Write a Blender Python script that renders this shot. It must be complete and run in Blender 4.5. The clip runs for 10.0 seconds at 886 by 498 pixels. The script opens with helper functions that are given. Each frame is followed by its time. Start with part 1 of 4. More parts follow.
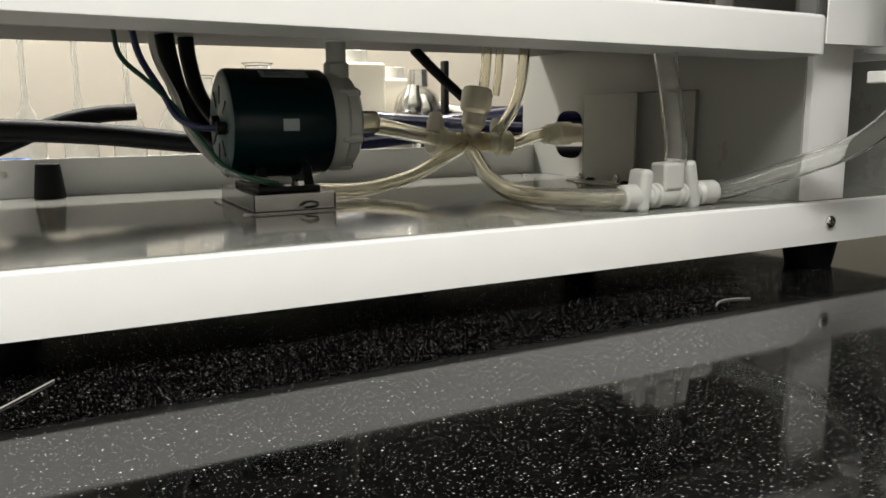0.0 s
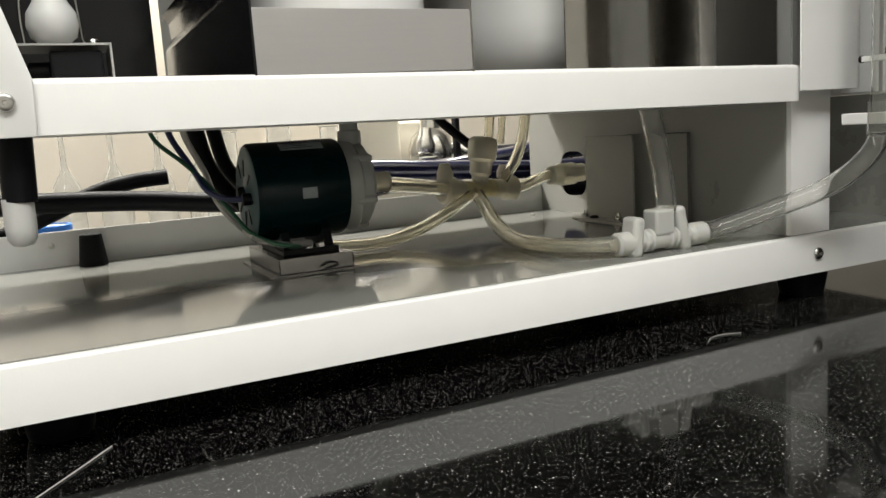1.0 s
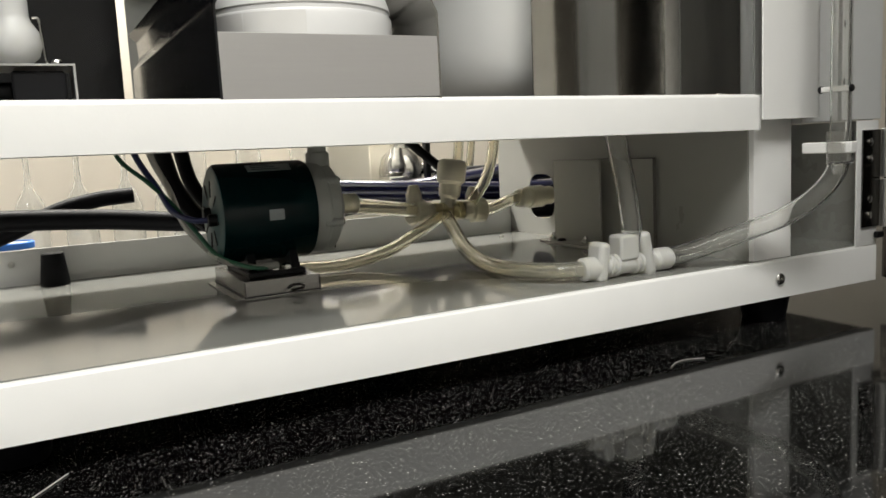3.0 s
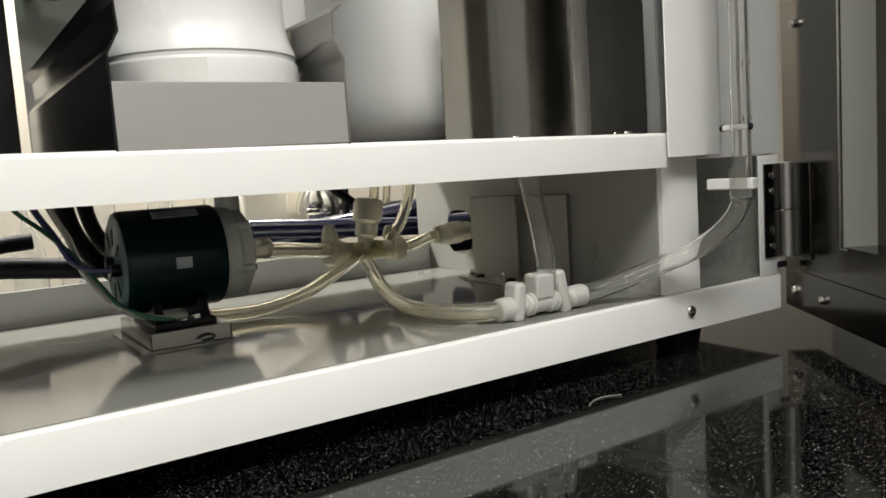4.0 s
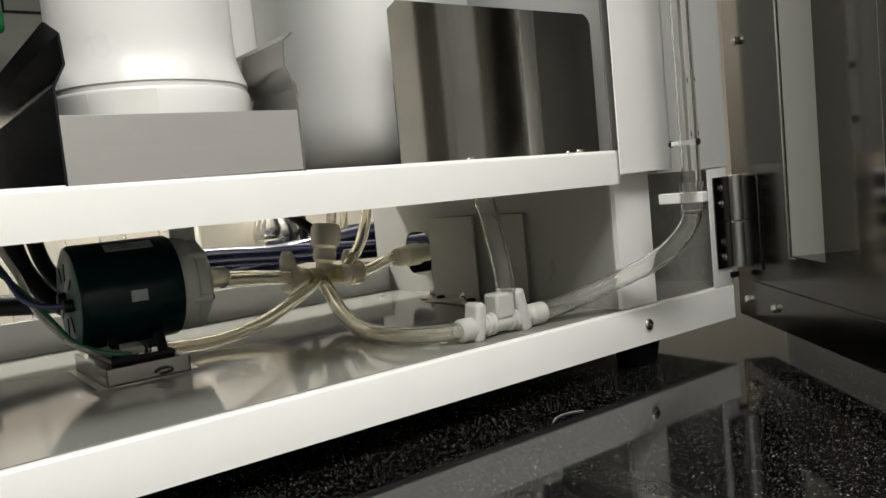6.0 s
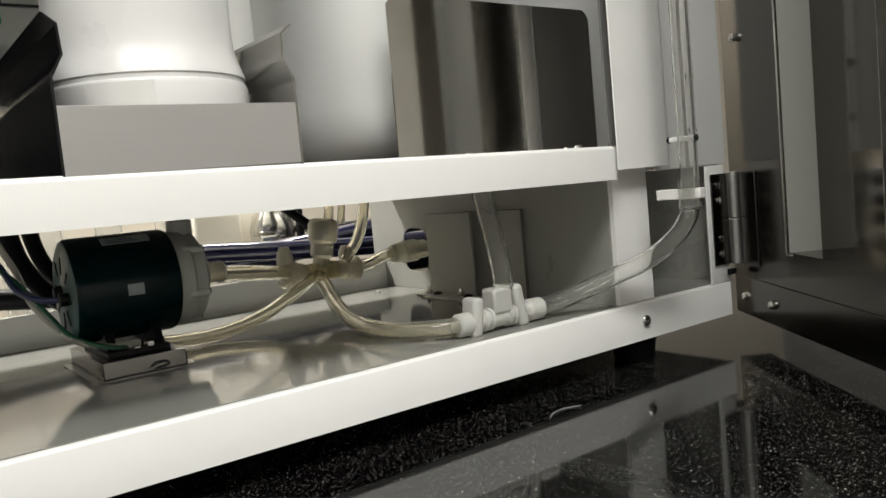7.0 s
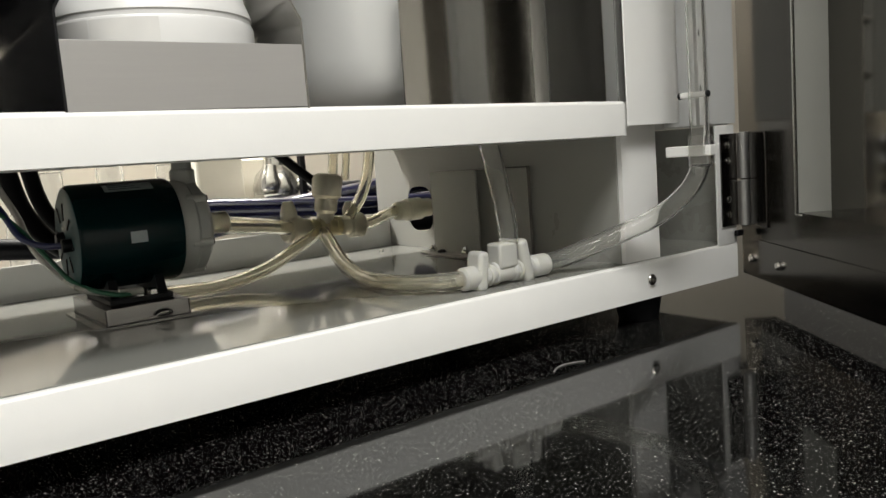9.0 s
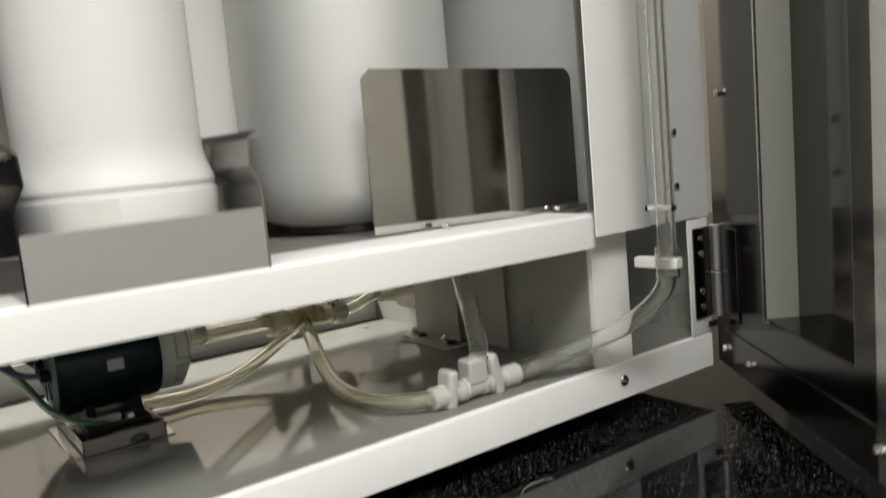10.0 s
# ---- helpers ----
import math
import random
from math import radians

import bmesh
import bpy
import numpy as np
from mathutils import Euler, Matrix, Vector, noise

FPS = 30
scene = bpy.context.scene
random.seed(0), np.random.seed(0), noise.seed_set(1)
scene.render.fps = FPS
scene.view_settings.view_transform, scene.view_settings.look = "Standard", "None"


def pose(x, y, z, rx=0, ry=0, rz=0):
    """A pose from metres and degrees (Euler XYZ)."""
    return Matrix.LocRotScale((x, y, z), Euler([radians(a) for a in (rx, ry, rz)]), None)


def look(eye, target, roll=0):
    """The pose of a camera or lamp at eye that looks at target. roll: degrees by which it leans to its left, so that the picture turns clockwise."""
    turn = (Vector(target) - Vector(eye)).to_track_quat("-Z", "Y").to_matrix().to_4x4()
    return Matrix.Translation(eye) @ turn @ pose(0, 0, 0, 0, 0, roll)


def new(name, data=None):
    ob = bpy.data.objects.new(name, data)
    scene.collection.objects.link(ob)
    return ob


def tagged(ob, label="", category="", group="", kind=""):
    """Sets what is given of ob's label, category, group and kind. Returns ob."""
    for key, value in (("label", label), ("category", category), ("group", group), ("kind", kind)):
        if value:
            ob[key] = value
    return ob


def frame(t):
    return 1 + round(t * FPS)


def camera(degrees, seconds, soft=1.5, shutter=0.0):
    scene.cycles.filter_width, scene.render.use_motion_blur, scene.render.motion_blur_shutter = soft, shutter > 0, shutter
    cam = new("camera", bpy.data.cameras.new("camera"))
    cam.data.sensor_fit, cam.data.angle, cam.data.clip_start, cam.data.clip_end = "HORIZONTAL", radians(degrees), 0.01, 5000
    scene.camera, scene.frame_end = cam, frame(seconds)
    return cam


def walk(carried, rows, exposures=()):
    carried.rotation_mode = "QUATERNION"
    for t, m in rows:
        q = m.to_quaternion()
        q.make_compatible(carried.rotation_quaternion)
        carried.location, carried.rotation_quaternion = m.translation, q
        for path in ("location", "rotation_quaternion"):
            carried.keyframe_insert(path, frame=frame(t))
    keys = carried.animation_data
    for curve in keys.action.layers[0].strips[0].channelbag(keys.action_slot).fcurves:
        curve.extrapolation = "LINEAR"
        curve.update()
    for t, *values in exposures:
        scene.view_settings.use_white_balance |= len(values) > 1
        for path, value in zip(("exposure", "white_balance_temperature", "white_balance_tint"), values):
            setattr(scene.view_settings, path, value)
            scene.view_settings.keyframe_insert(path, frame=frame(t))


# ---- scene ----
cam = camera(58.5, 10.0, shutter=0.25)
PATH = [
    (0, (-0.671, -0.494, 0.151), (0.235, 1.257, -0.187), -0.5),
    (0.5, (-0.674, -0.545, 0.186), (0.174, 1.234, -0.154), -1.8),
    (1, (-0.68, -0.549, 0.193), (0.169, 1.237, -0.103), -3.7),
    (1.5, (-0.677, -0.556, 0.198), (0.149, 1.234, -0.138), -3.8),
    (2, (-0.68, -0.554, 0.199), (0.153, 1.236, -0.121), -3.9),
    (3.5, (-0.668, -0.549, 0.2), (0.326, 1.171, -0.031), -2.9),
    (4, (-0.661, -0.547, 0.213), (0.424, 1.121, 0.009), -3.8),
    (4.5, (-0.662, -0.549, 0.216), (0.488, 1.079, 0.058), -4.7),
    (5, (-0.661, -0.55, 0.219), (0.503, 1.069, 0.068), -5.3),
    (6.5, (-0.661, -0.549, 0.213), (0.514, 1.06, 0.047), -5.5),
    (7, (-0.662, -0.548, 0.211), (0.519, 1.058, 0.047), -5.3),
    (7.5, (-0.662, -0.547, 0.209), (0.513, 1.059, 0.005), -5.1),
    (8, (-0.663, -0.547, 0.208), (0.509, 1.06, -0.007), -5.1),
    (8.5, (-0.662, -0.547, 0.207), (0.507, 1.062, -0.006), -5.1),
    (9, (-0.663, -0.541, 0.194), (0.505, 1.065, -0.042), -4.4),
    (9.5, (-0.663, -0.542, 0.194), (0.512, 1.058, -0.052), -3.7),
    (9.7, (-0.654, -0.545, 0.214), (0.529, 1.05, -0.022), -3.6),
    (9.8, (-0.645, -0.556, 0.227), (0.53, 1.049, 0.025), -4.5),
    (9.9, (-0.645, -0.554, 0.252), (0.548, 1.039, 0.053), -5.2),
    (10, (-0.625, -0.567, 0.312), (0.524, 1.05, 0.056), -5.2),
]
walk(cam, [(t, look(eye, target, roll)) for t, eye, target, roll in PATH])

# ---- world and light ----
world = bpy.data.worlds.new("world")
scene.world = world
world.use_nodes = True
world.node_tree.nodes["Background"].inputs[0].default_value = (0.9, 0.95, 1.0, 1)
world.node_tree.nodes["Background"].inputs[1].default_value = 0.01


def area_lamp(name, place, target, sx, sy, power, colour):
    data = bpy.data.lights.new(name, "AREA")
    data.shape, data.size, data.size_y, data.energy, data.color = "RECTANGLE", sx, sy, power, colour
    ob = new(name, data)
    ob.matrix_world = look(place, target)
    return ob


area_lamp("ceiling_lamp", (-1.00, -1.15, 1.74), (-1.00, -1.15, 0), 1.2, 0.6, 38, (0.99, 0.985, 0.95))
area_lamp("ceiling_lamp", (-0.50, -0.92, 1.74), (-0.50, -0.92, 0), 1.5, 0.6, 14, (0.99, 0.985, 0.95))
area_lamp("ceiling_lamp", (0.15, -1.65, 1.74), (0.15, -1.65, 0), 1.5, 0.6, 16, (0.99, 0.985, 0.95))
# Unseen lamp added to brighten the back wall and the pan's rear.
area_lamp("added_back_lamp", (-0.4, 1.04, 1.18), (-0.4, 0.90, 0), 1.6, 0.12, 60, (1.0, 0.98, 0.93))


# ---- materials ----
def material(name, colour, rough=0.5, metal=0.0, ior=1.5, transmission=0.0, coat=0.0, vary=0.06, scale=30.0, bump=0.0, bump_scale=300.0, stretch=(1, 1, 1), rough_vary=0.08, sss=0.0):
    """A Principled material with colour and roughness varied at two scales, and fine relief."""
    m = bpy.data.materials.new(name)
    m.use_nodes = True
    nt = m.node_tree
    b = nt.nodes["Principled BSDF"]
    b.inputs["Metallic"].default_value = metal
    b.inputs["IOR"].default_value = ior
    b.inputs["Transmission Weight"].default_value = transmission
    b.inputs["Coat Weight"].default_value = coat
    b.inputs["Subsurface Weight"].default_value = sss
    if sss:
        b.inputs["Subsurface Radius"].default_value = (0.01, 0.01, 0.008)
    tc = nt.nodes.new("ShaderNodeTexCoord")
    mp = nt.nodes.new("ShaderNodeMapping")
    mp.inputs["Scale"].default_value = stretch
    nt.links.new(tc.outputs["Object"], mp.inputs["Vector"])
    n1 = nt.nodes.new("ShaderNodeTexNoise")
    n1.inputs["Scale"].default_value, n1.inputs["Detail"].default_value = scale, 6
    n2 = nt.nodes.new("ShaderNodeTexNoise")
    n2.inputs["Scale"].default_value, n2.inputs["Detail"].default_value = scale * 0.12, 3
    add = nt.nodes.new("ShaderNodeMath")
    add.operation = "ADD"
    for n, k in ((n1, 0), (n2, 1)):
        nt.links.new(mp.outputs[0], n.inputs["Vector"])
        nt.links.new(n.outputs["Fac"], add.inputs[k])
    rc = nt.nodes.new("ShaderNodeMapRange")
    rc.inputs[1].default_value, rc.inputs[2].default_value = 0.6, 1.4
    rc.inputs[3].default_value, rc.inputs[4].default_value = 1 - vary, 1 + vary
    nt.links.new(add.outputs[0], rc.inputs[0])
    mul = nt.nodes.new("ShaderNodeVectorMath")
    mul.operation = "SCALE"
    mul.inputs[0].default_value = colour
    nt.links.new(rc.outputs[0], mul.inputs["Scale"])
    nt.links.new(mul.outputs[0], b.inputs["Base Color"])
    rr = nt.nodes.new("ShaderNodeMapRange")
    rr.inputs[1].default_value, rr.inputs[2].default_value = 0.6, 1.4
    rr.inputs[3].default_value, rr.inputs[4].default_value = max(0.0, rough * (1 - rough_vary * 2)), min(1.0, rough * (1 + rough_vary * 2))
    nt.links.new(add.outputs[0], rr.inputs[0])
    nt.links.new(rr.outputs[0], b.inputs["Roughness"])
    if bump:
        n3 = nt.nodes.new("ShaderNodeTexNoise")
        n3.inputs["Scale"].default_value, n3.inputs["Detail"].default_value = bump_scale, 4
        nt.links.new(mp.outputs[0], n3.inputs["Vector"])
        bp = nt.nodes.new("ShaderNodeBump")
        bp.inputs["Strength"].default_value, bp.inputs["Distance"].default_value = bump, 0.001
        nt.links.new(n3.outputs["Fac"], bp.inputs["Height"])
        nt.links.new(bp.outputs[0], b.inputs["Normal"])
    return m


def granite():
    """Black polished granite with pale flecks of several sizes."""
    m = bpy.data.materials.new("black_granite")
    m.use_nodes = True
    nt = m.node_tree
    b = nt.nodes["Principled BSDF"]
    b.inputs["IOR"].default_value = 1.44
    tc = nt.nodes.new("ShaderNodeTexCoord")
    total = None
    for scale, lo, hi, gain in ((420, 0.23, 0.12, 0.46), (210, 0.15, 0.07, 0.75), (800, 0.28, 0.15, 0.24)):
        v = nt.nodes.new("ShaderNodeTexVoronoi")
        v.inputs["Scale"].default_value = scale
        nt.links.new(tc.outputs["Object"], v.inputs["Vector"])
        r = nt.nodes.new("ShaderNodeMapRange")
        r.inputs[1].default_value, r.inputs[2].default_value, r.inputs[3].default_value, r.inputs[4].default_value = lo, hi, 0.0, gain
        nt.links.new(v.outputs["Distance"], r.inputs[0])
        # only some of the cells hold a fleck
        s = nt.nodes.new("ShaderNodeSeparateColor")
        nt.links.new(v.outputs["Color"], s.inputs[0])
        g = nt.nodes.new("ShaderNodeMapRange")
        g.inputs[1].default_value, g.inputs[2].default_value = 0.50, 0.95
        nt.links.new(s.outputs[0], g.inputs[0])
        mu = nt.nodes.new("ShaderNodeMath")
        mu.operation = "MULTIPLY"
        nt.links.new(r.outputs[0], mu.inputs[0])
        nt.links.new(g.outputs[0], mu.inputs[1])
        if total is None:
            total = mu.outputs[0]
        else:
            a = nt.nodes.new("ShaderNodeMath")
            a.operation = "ADD"
            nt.links.new(total, a.inputs[0])
            nt.links.new(mu.outputs[0], a.inputs[1])
            total = a.outputs[0]
    n = nt.nodes.new("ShaderNodeTexNoise")
    n.inputs["Scale"].default_value, n.inputs["Detail"].default_value = 140, 8
    nt.links.new(tc.outputs["Object"], n.inputs["Vector"])
    base = nt.nodes.new("ShaderNodeMapRange")
    base.inputs[1].default_value, base.inputs[2].default_value, base.inputs[3].default_value, base.inputs[4].default_value = 0.45, 0.8, 0.0015, 0.008
    nt.links.new(n.outputs["Fac"], base.inputs[0])
    a = nt.nodes.new("ShaderNodeMath")
    a.operation = "ADD"
    nt.links.new(total, a.inputs[0])
    nt.links.new(base.outputs[0], a.inputs[1])
    mul = nt.nodes.new("ShaderNodeVectorMath")
    mul.operation = "SCALE"
    mul.inputs[0].default_value = (1.0, 0.98, 0.93)
    nt.links.new(a.outputs[0], mul.inputs["Scale"])
    nt.links.new(mul.outputs[0], b.inputs["Base Color"])
    n4 = nt.nodes.new("ShaderNodeTexNoise")
    n4.inputs["Scale"].default_value = 14
    nt.links.new(tc.outputs["Object"], n4.inputs["Vector"])
    rr = nt.nodes.new("ShaderNodeMapRange")
    rr.inputs[3].default_value, rr.inputs[4].default_value = 0.03, 0.10
    nt.links.new(n4.outputs["Fac"], rr.inputs[0])
    nt.links.new(rr.outputs[0], b.inputs["Roughness"])
    return m


WHITE = material("white_powder_coat", (0.83, 0.825, 0.80), 0.38, vary=0.02, bump=0.05, bump_scale=500)
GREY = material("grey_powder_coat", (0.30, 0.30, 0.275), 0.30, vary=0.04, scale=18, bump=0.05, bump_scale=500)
PANEL = material("pale_grey_coat", (0.66, 0.665, 0.65), 0.42, vary=0.03, bump=0.04, bump_scale=400)
STEEL = material("satin_stainless_steel", (0.46, 0.455, 0.44), 0.50, metal=1.0, vary=0.02, scale=40, rough_vary=0.02)
SHEET = material("glossy_grey_paint", (0.225, 0.225, 0.205), 0.08, metal=0.0, vary=0.03, scale=12, rough_vary=0.03)
PLATE = material("polished_steel_plate", (0.60, 0.59, 0.565), 0.06, metal=1.0, vary=0.05, scale=40, stretch=(6, 6, 0.4))
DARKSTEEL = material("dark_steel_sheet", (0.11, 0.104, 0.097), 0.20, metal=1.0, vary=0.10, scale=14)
# Door steel, set to a low base tone.
DOORSTEEL = material("dark_door_steel", (0.095, 0.088, 0.078), 0.18, metal=1.0, vary=0.08, scale=20, stretch=(4, 4, 0.4))
# Black stands in for dark reflections and shade at the bay's left.
SHADEBLACK = material("black_gloss_for_shade", (0.005, 0.005, 0.006), 0.14, ior=1.38, vary=0.2, scale=20)
RECESS = material("recessed_door_sheet", (0.15, 0.143, 0.128), 0.09, metal=1.0, vary=0.05, scale=20, stretch=(4, 4, 0.4))
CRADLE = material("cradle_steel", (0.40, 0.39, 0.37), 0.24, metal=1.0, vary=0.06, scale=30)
PLINTH = material("folded_steel", (0.32, 0.31, 0.295), 0.18, metal=1.0, vary=0.08, scale=60)
BOLT = material("zinc_screw", (0.62, 0.61, 0.58), 0.22, metal=1.0, vary=0.15, scale=200)
GRANITE = granite()
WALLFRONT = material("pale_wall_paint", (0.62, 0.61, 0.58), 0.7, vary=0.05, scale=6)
# Grey of the right wall and of the shade sheet behind the housing.
WALLDIM = material("grey_wall_and_shade", (0.18, 0.178, 0.17), 0.7, vary=0.05, scale=6)
WALL = material("cream_wall_paint", (0.72, 0.66, 0.56), 0.7, vary=0.05, scale=6, bump=0.1, bump_scale=90)
CEIL = material("ceiling_paint", (0.82, 0.81, 0.78), 0.8, vary=0.03, scale=5)
FLOOR = material("floor_tile", (0.16, 0.15, 0.14), 0.4, vary=0.1, scale=5)
TEAL = material("dark_teal_enamel", (0.0006, 0.012, 0.013), 0.20, ior=1.3, vary=0.2, scale=40)
TEALFACE = material("teal_end_cap", (0.02, 0.07, 0.075), 0.35, vary=0.2, scale=40)
BLACK = material("black_plastic", (0.006, 0.006, 0.007), 0.38, ior=1.28, vary=0.2, scale=60)
RUBBER = material("black_rubber", (0.004, 0.004, 0.005), 0.50, ior=1.22, vary=0.25, scale=50)
NAVY = material("navy_hose", (0.006, 0.007, 0.030), 0.14, vary=0.2, scale=40, coat=0.4)
BLUEWIRE = material("blue_wire", (0.012, 0.02, 0.09), 0.4, vary=0.15)
GREENWIRE = material("green_wire", (0.012, 0.09, 0.045), 0.4, vary=0.15)
GREYWIRE = material("clear_wire", (0.55, 0.54, 0.5), 0.25, vary=0.1, transmission=0.4)
NATURAL = material("natural_polypropylene", (0.70, 0.67, 0.54), 0.34, vary=0.10, transmission=0.55)
YELLOWED = material("yellowed_plastic", (0.80, 0.73, 0.47), 0.3, vary=0.12, transmission=0.65)
NYLON = material("white_nylon", (0.74, 0.735, 0.69), 0.34, vary=0.06, transmission=0.35, sss=0.3)
HEADPP = material("grey_white_polypropylene", (0.46, 0.47, 0.44), 0.4, vary=0.06, sss=0.2)
TUBE = material("yellowed_clear_tube", (0.975, 0.95, 0.85), 0.07, ior=1.33, transmission=0.93, vary=0.02)
CLEARTUBE = material("clear_tube", (0.96, 0.96, 0.94), 0.05, ior=1.3, transmission=0.97, vary=0.01)
GLASS = material("clear_glass", (0.97, 0.98, 0.98), 0.02, ior=1.5, transmission=0.97, vary=0.0)
FROST = material("frosted_plastic_plate", (0.62, 0.62, 0.56), 0.42, vary=0.04, transmission=0.5)
CERAMIC = material("white_glazed_vessel", (0.68, 0.675, 0.66), 0.30, vary=0.015, coat=0.12)
BRUSHED = material("brushed_steel_plate", (0.37, 0.358, 0.342), 0.55, metal=0.35, vary=0.04, scale=60, stretch=(0.3, 1, 8), rough_vary=0.05)
# Dull tone of the shelf, also used for one strip of painted shade.
UNDERSHELF = material("dull_shelf_and_gap_shade", (0.17, 0.16, 0.145), 0.55, vary=0.08, scale=20)
DRUMPAINT = material("satin_pale_drum", (0.72, 0.725, 0.71), 0.44, metal=0.45, vary=0.01, rough_vary=0.02, scale=10)
SILICONE = material("white_silicone", (0.52, 0.52, 0.50), 0.45, vary=0.05, sss=0.4)
STICKER = material("grey_sticker", (0.33, 0.37, 0.38), 0.35, vary=0.1, scale=300)
PRINT = material("dark_print", (0.05, 0.07, 0.08), 0.5)
GREENKNOB = material("green_plastic", (0.01, 0.30, 0.09), 0.3, vary=0.08)
BLUELID = material("blue_lid", (0.03, 0.16, 0.55), 0.35, vary=0.05)
FIBRE = material("pale_fibre", (0.45, 0.44, 0.41), 0.6)
CANISTER = material("cream_plastic", (0.82, 0.78, 0.68), 0.45, vary=0.03)
TAPE = material("clear_tape", (0.70, 0.69, 0.665), 0.10, vary=0.05, coat=0.6)


# ---- mesh helpers ----
def thing(name, base, label, category, group="", kind=""):
    e = new(name)
    e.location = base
    e.empty_display_size = 0.02
    return tagged(e, label, category, group, kind)


def part(name, bm, mat, parent=None, label="", smooth=35, at=None):
    """Links a bmesh, drawn in world places, as one mesh object under a thing or a part."""
    bmesh.ops.recalc_face_normals(bm, faces=bm.faces)
    me = bpy.data.meshes.new(name)
    base = Vector(at) if at else Vector((0, 0, 0))
    if at:
        bmesh.ops.translate(bm, verts=bm.verts, vec=-base)
    mark = bm.faces.layers.int.get("flat")
    for f in bm.faces:
        f.smooth = mark is None or not f[mark]
    for e in bm.edges:
        if len(e.link_faces) == 2 and e.calc_face_angle(0) > radians(smooth):
            e.smooth = False
    bm.to_mesh(me)
    bm.free()
    me.materials.append(mat)
    ob = new(name, me)
    ob.location = base
    if parent is not None:
        top = parent
        off = Vector((0, 0, 0))
        while top is not None:
            off += top.location
            top = top.parent
        ob.parent = parent
        ob.location = base - off
    return tagged(ob, label)


def bm_new():
    """An empty bmesh with a mark for faces that stay flat-shaded."""
    bm = bmesh.new()
    bm.faces.layers.int.new("flat")
    return bm


def box(bm, x0, x1, y0, y1, z0, z1, r=0.0, seg=2, m=None):
    """A box with rounded edges."""
    made = bmesh.ops.create_cube(bm, size=1.0)["verts"]
    for v in made:
        v.co = Vector((x0 + (v.co.x + 0.5) * (x1 - x0), y0 + (v.co.y + 0.5) * (y1 - y0), z0 + (v.co.z + 0.5) * (z1 - z0)))
    if r:
        edges = list({e for v in made for e in v.link_edges})
        made = list({v for f in bmesh.ops.bevel(bm, geom=edges, offset=r, segments=seg, profile=0.5, affect="EDGES")["faces"] for v in f.verts} | {v for v in made if v.is_valid})
    mark = bm.faces.layers.int.get("flat")
    if mark is not None:
        for f in {f for v in made for f in v.link_faces}:
            f.normal_update()
            f[mark] = int(max(abs(c) for c in f.normal) > 0.9999)
    if m is not None:
        bmesh.ops.transform(bm, matrix=m, verts=made)
    return bm


def axis_matrix(p0, p1):
    p0, p1 = Vector(p0), Vector(p1)
    return Matrix.Translation(p0) @ (p1 - p0).to_track_quat("Z", "Y").to_matrix().to_4x4()


def lathe(bm, profile, p0, p1, n=32, closed=False):
    """Turns a profile of (radius, height) round the line from p0 towards p1. closed: the profile runs back to its start."""
    m = axis_matrix(p0, p1)
    rings = []
    for r, h in profile:
        if r < 1e-6:
            rings.append([bm.verts.new(m @ Vector((0, 0, h)))])
        else:
            rings.append([bm.verts.new(m @ Vector((r * math.cos(2 * math.pi * k / n), r * math.sin(2 * math.pi * k / n), h))) for k in range(n)])
    pairs = list(zip(rings, rings[1:])) + ([(rings[-1], rings[0])] if closed else [])
    for a, b in pairs:
        for k in range(n):
            q = [a[k % len(a)], a[(k + 1) % len(a)], b[(k + 1) % len(b)], b[k % len(b)]]
            q = list(dict.fromkeys(q))
            if len(q) > 2:
                bm.faces.new(q)
    if not closed:
        for ring in (rings[0], rings[-1]):
            if len(ring) > 2:
                bm.faces.new(ring)
    return bm


def rod(bm, p0, p1, r, n=20, bevel=0.0008):
    h = (Vector(p1) - Vector(p0)).length
    b = min(bevel, r * 0.4, h * 0.3)
    return lathe(bm, [(r - b, 0), (r, b), (r, h - b), (r - b, h)], p0, p1, n)


def spline(points, step=8):
    """A smooth line through the points (Catmull-Rom)."""
    p = [Vector(q) for q in points]
    p = [2 * p[0] - p[1]] + p + [2 * p[-1] - p[-2]]
    out = []
    for a, b, c, d in zip(p, p[1:], p[2:], p[3:]):
        for k in range(step):
            t = k / step
            out.append(0.5 * (2 * b + (c - a) * t + (2 * a - 5 * b + 4 * c - d) * t * t + (3 * b - a - 3 * c + d) * t**3))
    out.append(p[-2])
    return out


def sweep(bm, points, r, inner=0.0, n=14, step=8, flat=1.0):
    """A round hose along a smooth line; with inner, a hollow one."""
    line = spline(points, step)
    up = Vector((0.13, 0.21, 0.97))
    shells = []
    for radius in (r, inner) if inner else (r,):
        rings = []
        side = None
        for k, q in enumerate(line):
            d = (line[min(k + 1, len(line) - 1)] - line[max(k - 1, 0)]).normalized()
            side = d.cross(up).normalized() if side is None else (side - d * side.dot(d)).normalized()
            w = d.cross(side)
            rings.append([bm.verts.new(q + radius * (math.cos(2 * math.pi * j / n) * side + flat * math.sin(2 * math.pi * j / n) * w)) for j in range(n)])
        for a, b in zip(rings, rings[1:]):
            for j in range(n):
                bm.faces.new((a[j], a[(j + 1) % n], b[(j + 1) % n], b[j]))
        shells.append(rings)
    for end in (0, -1):
        if inner:
            a, b = shells[0][end], shells[1][end]
            for j in range(n):
                bm.faces.new((a[j], a[(j + 1) % n], b[(j + 1) % n], b[j]))
        else:
            bm.faces.new(shells[0][end])
    return bm


